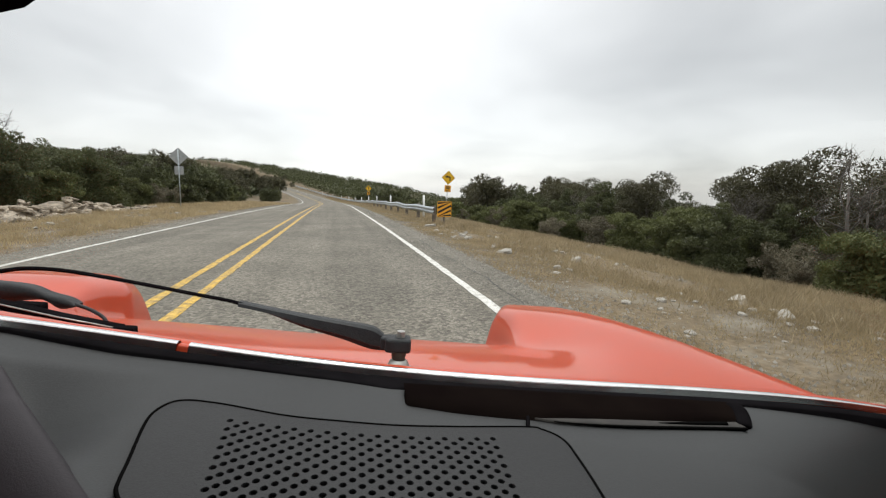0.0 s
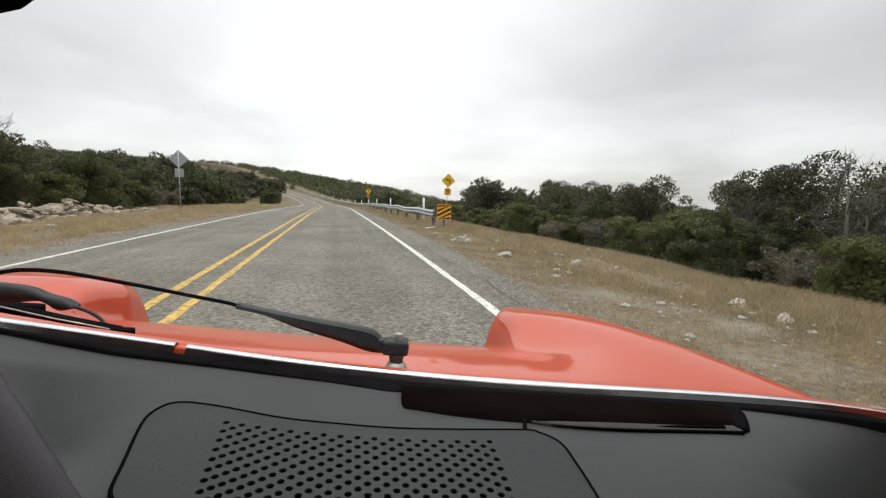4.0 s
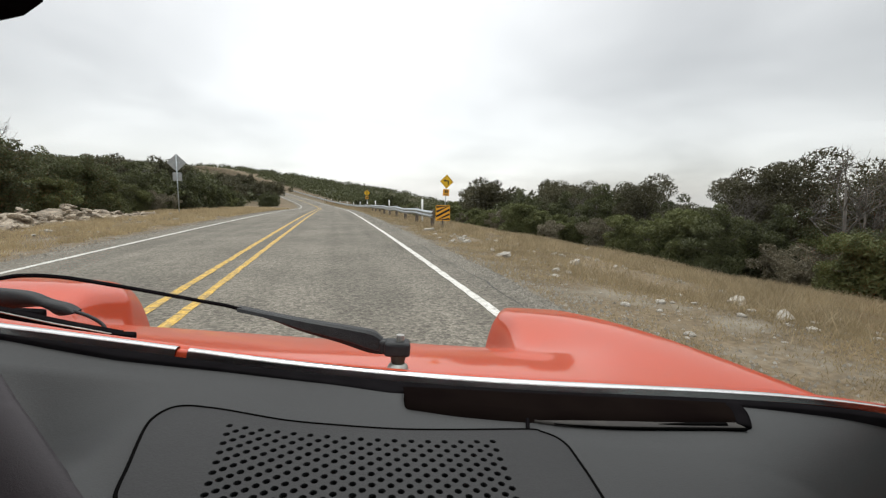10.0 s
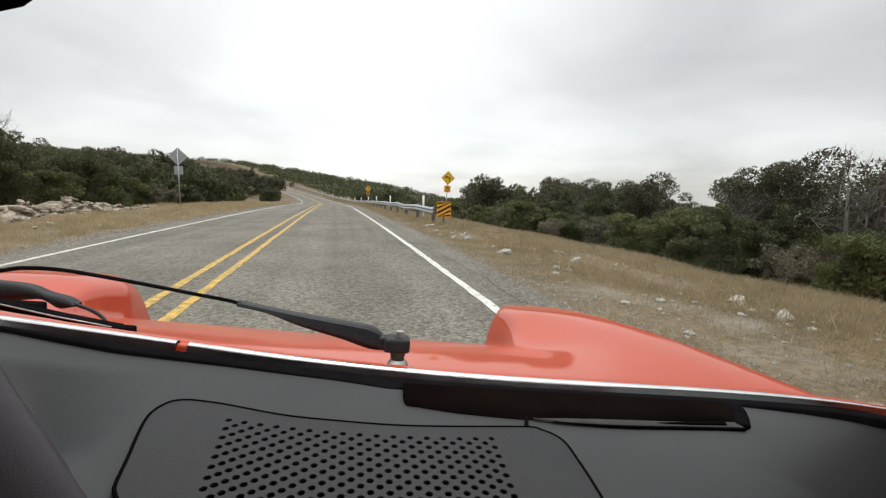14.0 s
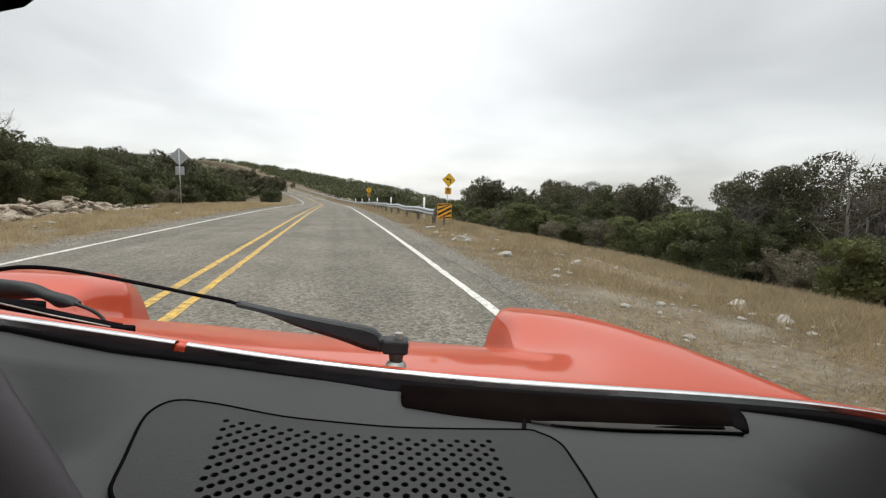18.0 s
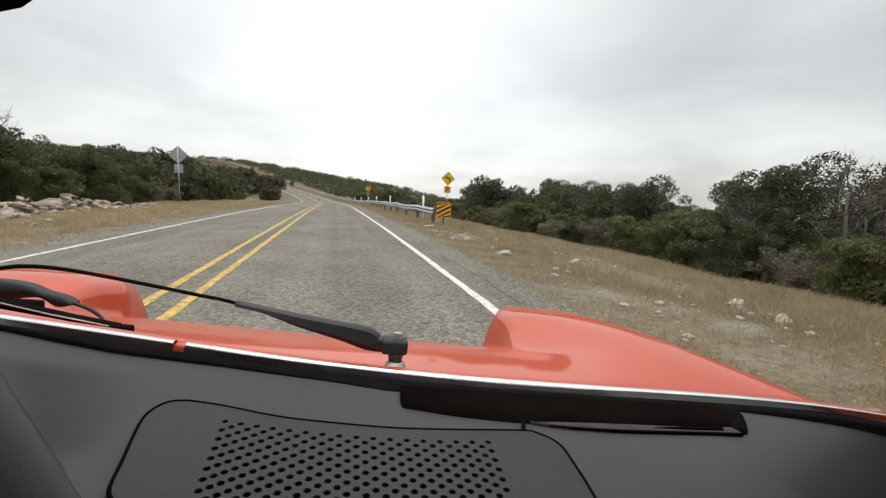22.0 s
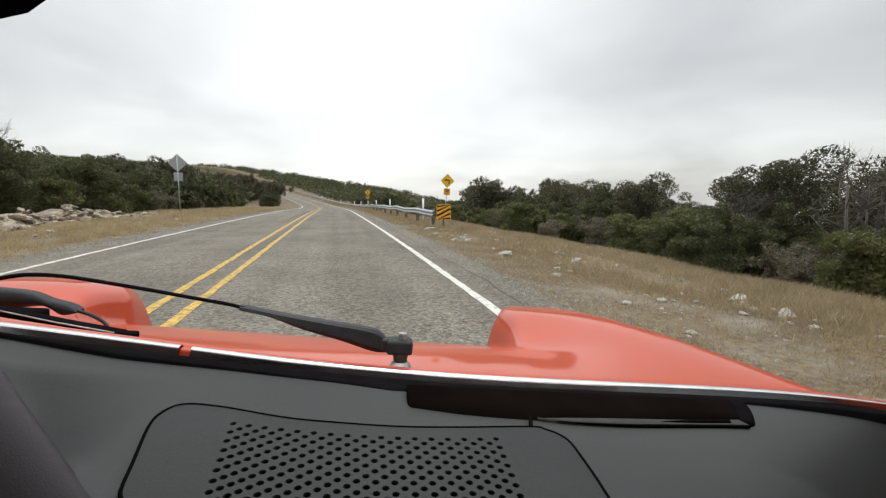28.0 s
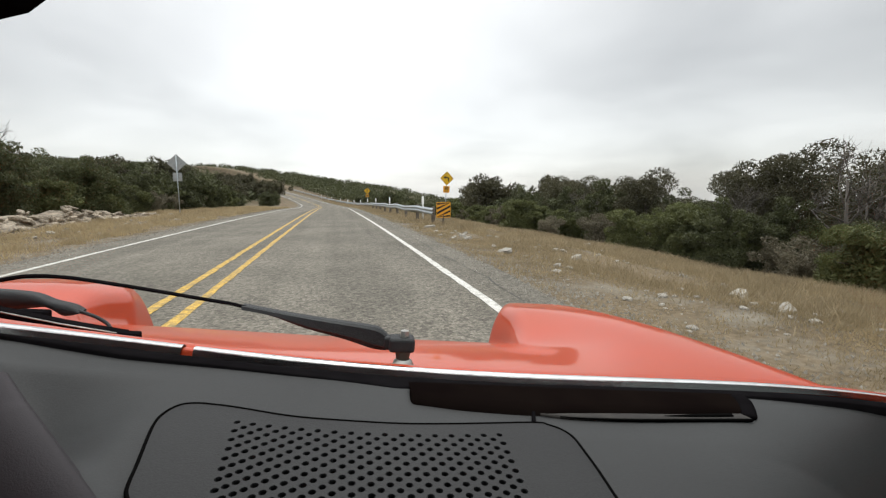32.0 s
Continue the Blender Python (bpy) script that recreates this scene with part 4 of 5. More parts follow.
def limbs(rnd, height, spread, n, trunk_r, low=0.15, twigs=0, lean=0.0):
    """A tapered trunk with crooked limbs, as one mesh; returns verts, faces and the limbs' ends."""
    verts, faces, ends = [], [], []

    def add(points, r0, r1, sides):
        v, f = tube(points, list(np.linspace(r0, r1, len(points))), sides)
        o = len(verts)
        verts.extend(v)
        faces.extend([tuple(o + i for i in q) for q in f])

    top = Vector((lean + rnd.normal() * 0.1 * spread, rnd.normal() * 0.1 * spread, height * 0.8))
    stem = [Vector((0, 0, -0.25)), Vector((rnd.normal() * 0.05, rnd.normal() * 0.05, height * 0.22)), top * 0.55 + Vector((rnd.normal() * 0.1, rnd.normal() * 0.1, 0)), top]
    add(stem, trunk_r, trunk_r * 0.3, 7)
    ends.append(top)
    for k in range(n):
        t = low + (0.9 - low) * (k + 0.5) / n
        q = stem[1].lerp(top, t)
        ang = k * 2.4 + rnd.random()
        reach = spread * (1.05 - 0.55 * t) * (0.6 + 0.5 * rnd.random())
        e = q + Vector((math.cos(ang) * reach, math.sin(ang) * reach, height * (0.08 + 0.22 * rnd.random())))
        mid = q.lerp(e, 0.5) + Vector((rnd.normal() * 0.08, rnd.normal() * 0.08, height * 0.04 * rnd.random()))
        add([q, mid, e], trunk_r * 0.45 * (1.1 - t), trunk_r * 0.12, 5)
        ends.append(e)
        for _ in range(twigs):
            a = mid.lerp(e, rnd.random())
            g = Vector((rnd.normal(), rnd.normal(), 0.6 + abs(rnd.normal()))).normalized() * height * (0.10 + 0.16 * rnd.random())
            add([a, a + g * 0.5 + Vector((rnd.normal(), rnd.normal(), 0)) * 0.04 * height, a + g], trunk_r * 0.13, trunk_r * 0.04, 3)
            for _ in range(3):
                h = a + g * (0.3 + 0.6 * rnd.random())
                add([h, h + Vector((rnd.normal(), rnd.normal(), abs(rnd.normal()))).normalized() * height * (0.05 + 0.07 * rnd.random())], trunk_r * 0.06, trunk_r * 0.025, 3)
    return verts, faces, ends


def tree_kind(seed, height, spread, n_limbs, leaves, leaf, mat, name, label, category, shape="round", bark=M_BARK, trunk=0.09):
    """One tree as an Empty with a trunk and a crown, standing at the origin."""
    rnd = np.random.RandomState(seed)
    ob = thing(name, Matrix(), label, category, "trees along the road")
    v, f, ends = limbs(rnd, height, spread, n_limbs, trunk * height / 3)
    part("trunk", v, f, bark, ob, smooth=True)
    cs, rs = [], []
    for e in ends:
        for _ in range(2):
            c = e + Vector((rnd.normal(), rnd.normal(), rnd.normal() * 0.6)) * spread * 0.2
            cs.append(c)
            rs.append(spread * (0.17 + 0.18 * rnd.random()) * (1.15 - 0.5 * c.z / height if shape == "cone" else 1.0))
    if shape == "cone":
        for k in range(9):
            t = k / 8
            ang = k * 2.1
            cs.append(Vector((math.cos(ang) * 0.25, math.sin(ang) * 0.25, 0)) * spread * (1 - t) + Vector((0, 0, height * (0.12 + 0.82 * t))))
            rs.append(spread * (0.62 - 0.45 * t) * (0.85 + 0.3 * rnd.random()))
    else:
        for k in range(7):
            ang = k * 2.4
            cs.append(Vector((math.cos(ang) * spread * 0.45, math.sin(ang) * spread * 0.45, height * (0.3 + 0.45 * rnd.random()))))
            rs.append(spread * (0.26 + 0.14 * rnd.random()))
        if name == "cedar_tree":
            for k in range(8):
                ang = k * 0.785
                cs.append(Vector((math.cos(ang) * spread * 0.62, math.sin(ang) * spread * 0.62, height * 0.16)))
                rs.append(spread * 0.34)
    v, f = leaf_cloud(rnd, cs, rs, leaves, leaf)
    v[:, 2] = np.maximum(v[:, 2], 0.03)
    part("crown", v.tolist(), f, mat, ob)
    return ob


def bare_kind(seed, height, spread, label):
    rnd = np.random.RandomState(seed)
    ob = thing("bare_tree", Matrix(), label, "tree", "trees along the road")
    v, f, ends = limbs(rnd, height, spread, 9, 0.07 * height / 3, low=0.2, twigs=7)
    part("branches", v, f, M_BARE, ob, smooth=True)
    return ob


KINDS = {}
for key, seed, tall, wide, n_l, mat, name, label, shape in (
        ("cedar_a", 1, 3.4, 1.5, 9, M_CEDAR, "cedar_tree", "dark green bushy cedar tree at the roadside", "cone"),
        ("cedar_b", 2, 3.0, 1.7, 9, M_CEDAR, "cedar_tree", "dark green broad cedar tree at the roadside", "round"),
        ("cedar_c", 3, 2.2, 1.4, 7, M_CEDAR_2, "cedar_tree", "olive-green young cedar bush at the roadside", "cone"),
        ("oak_a", 4, 4.2, 2.0, 11, M_OAK, "live_oak_tree", "dark live oak with rounded ragged crown", "round"),
        ("oak_b", 5, 3.9, 1.6, 9, M_OAK, "live_oak_tree", "thin live oak with gaps in its crown", "round")):
    fine = 0.5 if key == "oak_b" else 1.0
    KINDS[key] = tree_kind(seed, tall, wide, n_l, int(15000 * fine), 0.085, mat, name, label, "tree", shape)
    KINDS["far_" + key] = tree_kind(seed, tall, wide, n_l, int(3200 * fine), 0.19, mat, name, label, "tree", shape)
KINDS["brush"] = tree_kind(6, 1.3, 0.9, 6, 5000, 0.06, M_BRUSH, "brush_shrub", "grey-brown dry brush shrub", "shrub", "round", trunk=0.06)
KINDS["bare_a"] = bare_kind(7, 3.6, 1.3, "leafless grey tree with fine twigs")
KINDS["bare_b"] = bare_kind(8, 2.8, 1.0, "leafless grey sapling with fine twigs")
used = set()


def plant(kind, x, y, size=1.0, turn=0.0):
    """Stands a tree on the ground; the first of a kind is moved, the others are copies."""
    m = Matrix.Translation((x, y, float(land_z(x, y)))) @ pose(0, 0, 0, 0, 0, turn) @ Matrix.Scale(size, 4)
    if kind not in used:
        used.add(kind)
        KINDS[kind].matrix_basis = m
        return KINDS[kind]
    return copy_thing_at(KINDS[kind], m)


def copy_thing_at(ob, m):
    c = copy_thing(ob, Matrix())
    c.matrix_basis = m
    return c


rnd = random.Random(11)
taken = []


def free(x, y, gap):
    if any((x - a) ** 2 + (y - b) ** 2 < (gap * 0.5 + g * 0.5) ** 2 for a, b, g in taken):
        return False
    taken.append((x, y, gap))
    return True


def rows_of_trees(side, u0, u1, y0, y1, count, gap, kinds, sizes):
    made = 0
    for _ in range(count * 12):
        if made >= count:
            break
        y = y0 + (y1 - y0) * rnd.random()
        u = u0 + (u1 - u0) * rnd.random()
        x = float(road_x(y)) + side * u
        if free(x, y, gap):
            kind = rnd.choice(kinds)
            if y > 34 and "far_" + kind in KINDS:
                kind = "far_" + kind
            plant(kind, x, y, rnd.uniform(*sizes), rnd.uniform(0, 360))
            made += 1


# right-hand slope: the wood's edge draws away from the road, thinning and lower further on
rows_of_trees(1, 12.4, 15.2, 4, 45, 40, 0.9, ("brush", "cedar_c", "cedar_c"), (0.5, 1.05))
rows_of_trees(1, 12.8, 15.0, 2, 13, 8, 1.4, ("cedar_a", "cedar_b", "oak_b", "cedar_a"), (0.55, 0.85))
rows_of_trees(1, 15.0, 17.5, 11, 30, 15, 1.5, ("cedar_a", "cedar_c", "oak_a", "cedar_c", "cedar_b"), (0.65, 1.0))
rows_of_trees(1, 17.5, 28, 3, 32, 20, 2.2, ("cedar_b", "oak_a", "oak_b", "cedar_a", "cedar_a"), (0.75, 1.25))
rows_of_trees(1, 17.5, 22, 29, 62, 24, 1.6, ("cedar_a", "cedar_c", "oak_a", "cedar_b", "brush"), (0.85, 1.35))
rows_of_trees(1, 22, 36, 26, 75, 36, 2.2, ("cedar_a", "cedar_b", "oak_b", "oak_a"), (1.0, 1.6))
rows_of_trees(1, 11, 17, 62, 125, 26, 2.2, ("cedar_a", "cedar_c", "cedar_b"), (0.6, 1.1))
rows_of_trees(1, 14.5, 20, 6, 30, 9, 0.8, ("bare_a", "bare_b"), (0.75, 1.1))
# left-hand side: a dense wood behind a narrow verge
rows_of_trees(-1, 10.4, 12.2, 3, 62, 48, 1.15, ("cedar_b", "cedar_b", "cedar_c", "brush", "cedar_a"), (0.75, 1.0))
rows_of_trees(-1, 12.2, 18, 3, 75, 50, 1.8, ("cedar_b", "oak_a", "cedar_a", "cedar_b"), (0.6, 0.9))
rows_of_trees(-1, 18, 36, 8, 100, 62, 2.4, ("cedar_b", "oak_a", "cedar_a"), (0.6, 0.9))
rows_of_trees(-1, 13, 22, 10, 60, 5, 1.5, ("bare_a", "bare_b"), (1.1, 1.4))
rows_of_trees(-1, 6.5, 11, 78, 112, 9, 1.6, ("cedar_b", "cedar_c"), (0.7, 0.95))
rows_of_trees(-1, 7, 20, 112, 200, 46, 2.2, ("cedar_b", "cedar_a", "oak_a"), (0.8, 1.3))
rows_of_trees(-1, 13, 24, 12, 70, 9, 1.2, ("oak_a", "cedar_a", "oak_b"), (0.95, 1.2))
plant("oak_a", -18.5, 24.0, 0.80, 40)
plant("oak_b", -16.0, 19.5, 0.75, 150)
plant("bare_a", -21.0, 33.0, 1.45, 20)
plant("bare_a", 14.2, 9.2, 0.85, 70)
for k, key in enumerate(KINDS):
    if key not in used:
        plant(key, -16, -14 - 4 * k, 1.0)

# far woods: many small leafy clumps on the hills
far = np.random.RandomState(21)
count = 30000
yy = np.concatenate([far.uniform(60, 260, count // 3), 260 + 900 * far.random(count - count // 3) ** 1.6])
uu = np.concatenate([far.uniform(-160, 160, count // 3), far.normal(0.3, 1, count - count // 3) * 420])
keep = (np.abs(uu) > np.where(yy > 140, 8, 13) + 6 * far.random(count)) & ~((uu < 0) & (uu > -36) & (yy < 95)) & ~((uu > 0) & (uu < 36) & (yy < 75))
yy, uu = yy[keep], uu[keep]
xx = road_x(yy) + uu
rim_y, rim_x = far.uniform(900, 2900, 5200), far.uniform(-1, 1, 5200)
yy, xx = np.concatenate([yy, rim_y]), np.concatenate([xx, rim_x * rim_y * 1.15])
zz = land_z(xx, yy)
size = (1.2 + 0.9 * far.random(len(xx)) ** 2) * (1 + np.clip((yy - 250) / 420, 0, 6))
tri = 30
d = far.normal(size=(len(xx), tri, 3))
d /= np.linalg.norm(d, axis=2)[:, :, None]
d[:, :, 2] = np.abs(d[:, :, 2]) * 1.15
p = np.stack([xx, yy, zz + 0.3], 1)[:, None, :] + d * (size[:, None, None] * (0.7 + 0.5 * far.random((len(xx), tri, 1))))
a, b = far.normal(size=(2, len(xx), tri, 3))
s = size[:, None, None] * 0.34
V = np.stack([p - a * s * 0.5, p + b * s * 0.5, p + a * s * 0.6], 2).reshape(-1, 3)
me = bpy.data.meshes.new("far_woods")
nv = len(V)
me.vertices.add(nv)
me.vertices.foreach_set("co", V.astype(np.float32).ravel())
me.loops.add(nv)
me.loops.foreach_set("vertex_index", np.arange(nv, dtype=np.int32))
me.polygons.add(nv // 3)
me.polygons.foreach_set("loop_start", np.arange(0, nv, 3, dtype=np.int32))
me.materials.append(M_CEDAR)
me.update(calc_edges=True)
tagged(new("far_woods", me), "dark green cedar woods covering the far hills", "woods", kind="stuff")


# ---------------------------------------------------------------- grass and stones
def grass(name, seed, count, pick, tall, mat, label):
    r = np.random.RandomState(seed)
    x, y = pick(r, count)
    z = land_z(x, y)
    h = tall[0] + (tall[1] - tall[0]) * r.random(len(x)) ** 2
    ang = r.uniform(0, 2 * np.pi, len(x))
    w = 0.002 + 0.003 * r.random(len(x)) + 0.0004 * np.clip(y, 0, 60)
    bend_x, bend_y = r.normal(0, 0.5, (2, len(x)))
    base = np.stack([x, y, z], 1)
    side = np.stack([np.cos(ang), np.sin(ang), 0 * ang], 1) * w[:, None]
    tip = base + np.stack([bend_x * h, bend_y * h, h], 1)
    V = np.stack([base - side, base + side, tip], 1).reshape(-1, 3)
    me = bpy.data.meshes.new(name)
    nv = len(V)
    me.vertices.add(nv)
    me.vertices.foreach_set("co", V.astype(np.float32).ravel())
    me.loops.add(nv)
    me.loops.foreach_set("vertex_index", np.arange(nv, dtype=np.int32))
    me.polygons.add(nv // 3)
    me.polygons.foreach_set("loop_start", np.arange(0, nv, 3, dtype=np.int32))
    me.materials.append(mat)
    me.update(calc_edges=True)
    return tagged(new(name, me), label, "grass", kind="stuff")


def tufts(side, u0, u1, y0, y1, n_tufts, near=1.6, spread=0.16, inner=1.0):
    """Blades gathered in tufts, thicker near the start of the stretch; inner below 1 thins them towards the road."""
    def pick(r, count):
        ty = y0 + (y1 - y0) * r.random(n_tufts) ** near
        tu = u0 + (u1 - u0) * r.random(n_tufts) ** inner
        patch = np.sin(1.7 * tu + 0.55 * ty) + np.sin(0.8 * ty - 1.3 * tu + 2) + 0.7 * np.sin(2.9 * tu - 1.9 * ty + 1)
        worn = (patch < -0.9) & (tu < u0 + 4.0)
        tu = np.where(worn, tu + 4.0 * r.random(n_tufts), tu)
        k = r.randint(0, n_tufts, count)
        y = ty[k] + r.normal(0, spread, count)
        u = np.clip(tu[k] + r.normal(0, spread, count), u0 - 0.1, None)
        return road_x(y) + side * u, y
    return pick


grass("dry_grass", 31, 430000, tufts(1, 4.3, 15.5, 1.5, 60, 26000, 1.6, 0.12), (0.012, 0.075), M_STRAW, "dry straw-coloured grass on the falling verge")
grass("dry_grass", 32, 420000, tufts(1, 5.4, 16.5, 3.0, 45, 7000, 1.4, 0.22, 0.62), (0.03, 0.25), M_STRAW_2, "tall pale dead grass before the trees")
grass("dry_grass", 33, 150000, tufts(-1, 4.5, 10.5, 2.0, 70, 5000), (0.04, 0.24), M_STRAW, "short dry grass beside the road")
grass("dry_grass", 34, 30000, tufts(1, 4.5, 9.0, 50, 130, 2200, 1.2, 0.25), (0.15, 0.50), M_STRAW_2, "dry grass along the guard rail")


def stone_mesh(seed, mat, name="stone"):
    bm = bmesh.new()
    bmesh.ops.create_icosphere(bm, subdivisions=2, radius=1)
    r = random.Random(seed)
    off = Vector((r.random() * 9, r.random() * 9, r.random() * 9))
    for v in bm.verts:
        v.co *= 1 + 0.45 * noise.noise(v.co * 1.1 + off)
        v.co.z *= 0.55
    me = bpy.data.meshes.new(name)
    bm.to_mesh(me)
    bm.free()
    me.materials.append(mat)
    return me


stone_meshes = [stone_mesh(k, M_ROCK) for k in range(5)]
rs = random.Random(5)
for k in range(210):
    y = 3 + 45 * rs.random() ** 1.5
    u = rs.choice((rs.uniform(4.5, 6.5), rs.uniform(4.5, 8.0), rs.uniform(6.5, 13)))
    x = float(road_x(y)) + u
    s = 0.014 + 0.052 * rs.random() ** 2.4
    st = put("stone", rs.choice(stone_meshes), None, "", Matrix.Translation((x, y, float(land_z(x, y)) + s * 0.2)) @ pose(0, 0, 0, 0, 0, rs.uniform(0, 360)) @ Matrix.Diagonal((s * 1.3, s, s, 1)))
    tagged(st, "pale limestone lump lying in dry grass", "stone", "stones on the verge")


def rubble_mesh(seed):
    """An angular lump of limestone: a ball cut flat by random planes."""
    r = random.Random(seed)
    bm = bmesh.new()
    bmesh.ops.create_icosphere(bm, subdivisions=2, radius=1)
    cuts = [(Vector((r.gauss(0, 1), r.gauss(0, 1), r.gauss(0, 1))).normalized(), r.uniform(0.45, 0.8)) for _ in range(11)] + [(Vector((0, 0, 1)), 0.5)]
    for v in bm.verts:
        for n_, d_ in cuts:
            over = v.co.dot(n_) - d_
            if over > 0:
                v.co -= n_ * over
        v.co *= 1 + 0.06 * noise.noise(v.co * 3 + Vector((seed, 0, 0)))
    me = bpy.data.meshes.new("limestone_lump")
    bm.to_mesh(me)
    bm.free()
    me.materials.append(M_ROCK)
    return me


rubble = [rubble_mesh(k) for k in range(7)]
rs = random.Random(17)
heaps = [(1, 5.6, 9.0, 9.0), (1, 7.5, 6.5, 7.0), (1, 6.4, 14.0, 9.0), (1, 9.5, 11.0, 8.0), (1, 8.2, 22.0, 11.0), (-1, 6.2, 16.0, 8.0), (-1, 7.5, 30.0, 10.0), (-1, 6.0, 24.0, 7.0)]
for k in range(330):
    side, u0, y0, spread = rs.choice(heaps)
    u = u0 + rs.gauss(0, 0.9)
    y = y0 + rs.gauss(0, spread * 0.3)
    if u < 4.9 or y < 3.2 or (u < 6.6 and y > 17.5 and side > 0):
        continue
    x = float(road_x(y)) + side * u
    s = 0.025 + 0.12 * rs.random() ** 2.8
    st = put("limestone_lump", rs.choice(rubble), None, "", Matrix.Translation((x, y, float(land_z(x, y)) + s * 0.15)) @ pose(0, 0, 0, rs.uniform(-14, 14), rs.uniform(-14, 14), rs.uniform(0, 360)) @ Matrix.Diagonal((s * rs.uniform(1, 1.7), s, s * rs.uniform(0.7, 1.1), 1)))
    tagged(st, "angular pale limestone lump on the stony verge", "stone", "limestone rubble on the verge")
# low ledge of bedded limestone cut into the bank under the left-hand wood
def slab_mesh(seed):
    """A broken limestone block with a bedded top: a ball cut flat by random planes."""
    me = rubble_mesh(seed)
    me.name = "limestone_block"
    me.materials[0] = M_LEDGE
    return me


ledge = thing("rock_ledge", Matrix.Identity(4), "low tan ledge of broken bedded limestone under the trees", "rock ledge")
slabs = [slab_mesh(60 + k) for k in range(8)]
rs = random.Random(23)
core = []
ledge_y = np.linspace(LEDGE[0], LEDGE[1], 40)
for y in ledge_y:
    rise = ledge_rise(y)
    cx = float(road_x(y)) - LEDGE[2]
    for back, up in ((0.10, -0.25), (0.0, 0.3 * rise), (-0.35, 0.74 * rise), (-1.2, 0.80 * rise), (-2.6, -0.1)):
        x = cx + back
        core.append((x + 0.12 * noise.noise((x, y * 1.4, up)), y, float(land_z(x, y)) + up))
part("ledge_body", core, [f[::-1] for f in grid_faces(40, 5)], M_LEDGE, ledge, "crumbling tan rock face")
for k in range(300):
    y = LEDGE[0] + 0.1 + (LEDGE[1] - LEDGE[0] - 0.2) * rs.random()
    rise = ledge_rise(y)
    lev = rs.random() ** 1.3
    big = rs.uniform(0.08, 0.26) * (1.1 - 0.3 * lev)
    x = float(road_x(y)) - LEDGE[2] + 0.30 - 0.62 * lev + rs.gauss(0, 0.10)
    put("limestone_block", rs.choice(slabs), ledge, "", Matrix.Translation((x, y, float(land_z(x, y)) + lev * rise)) @ pose(0, 0, 0, rs.gauss(0, 12), rs.gauss(0, 12), rs.uniform(0, 360)) @ Matrix.Diagonal((big * rs.uniform(1.0, 1.9), big * rs.uniform(0.9, 1.4), big * rs.uniform(0.5, 0.9), 1)))
# loose chippings along both pavement edges
gr = np.random.RandomState(8)
tet = np.array([(1, 0, -0.4), (-0.5, 0.87, -0.4), (-0.5, -0.87, -0.4), (0.1, 0.05, 0.8)])
for side, u0, sg, n in ((1, 4.3, 0.28, 8000), (-1, 3.95, 0.25, 7000), (1, 4.6, 3.2, 8000)):
    y = 1.5 + 60 * gr.random(n) ** 1.7
    u = u0 + gr.normal(0, sg, n) if sg < 1 else u0 + np.abs(gr.normal(0, sg, n))
    x = road_x(y) + side * u
    z = np.where(np.abs(u) < (4.1 if side > 0 else 3.85), road_z(y), land_z(x, y)) + 0.006
    s = (0.008 + 0.022 * gr.random(n) ** 2) * (1.0 if sg < 1 else 0.7)
    a = gr.uniform(0, 6.28, n)
    t = tet[None] * s[:, None, None] * (0.7 + 0.6 * gr.random((n, 4, 1)))
    V = np.stack([t[..., 0] * np.cos(a)[:, None] - t[..., 1] * np.sin(a)[:, None], t[..., 0] * np.sin(a)[:, None] + t[..., 1] * np.cos(a)[:, None], t[..., 2]], 2) + np.stack([x, y, z], 1)[:, None]
    f = [(4 * i + p, 4 * i + q, 4 * i + r_) for i in range(n) for p, q, r_ in ((0, 1, 3), (1, 2, 3), (2, 0, 3))]
    g = part("gravel", V.reshape(-1, 3).tolist(), f, M_GRAVEL if side < 0 else M_ROCK, None)
    tagged(g, "loose limestone chippings along the pavement edge", "gravel", kind="stuff")


# ---------------------------------------------------------------- signs and guard rail
def plate(size, radius, thick, turn=0.0, n=6):
    """A sign plate with rounded corners, facing -y, centred at the origin."""
    w, h = size[0] / 2 - radius, size[1] / 2 - radius
    ring = []
    for cx, cz, a0 in ((w, h, 0), (-w, h, 90), (-w, -h, 180), (w, -h, 270)):
        for k in range(n):
            a = radians(a0 + 90 * k / (n - 1))
            ring.append((cx + radius * math.cos(a), cz + radius * math.sin(a)))
    c, s = math.cos(radians(turn)), math.sin(radians(turn))
    ring = [(x * c - z * s, x * s + z * c) for x, z in ring]
    m = len(ring)
    v = [(x, -thick / 2, z) for x, z in ring] + [(x, thick / 2, z) for x, z in ring]
    f = [tuple(range(m)), tuple(range(m, 2 * m))[::-1]] + [(k, m + k, m + (k + 1) % m, (k + 1) % m) for k in range(m)]
    return v, f


def flat_strip(points, width, y):
    """A flat painted stroke through (x, z) points, facing -y."""
    v = []
    for i, (x, z) in enumerate(points):
        a, b = points[max(i - 1, 0)], points[min(i + 1, len(points) - 1)]
        d = Vector((b[0] - a[0], b[1] - a[1])).normalized()
        v += [(x - d.y * width / 2, y, z + d.x * width / 2), (x + d.y * width / 2, y, z - d.x * width / 2)]
    return v, grid_faces(len(points), 2)


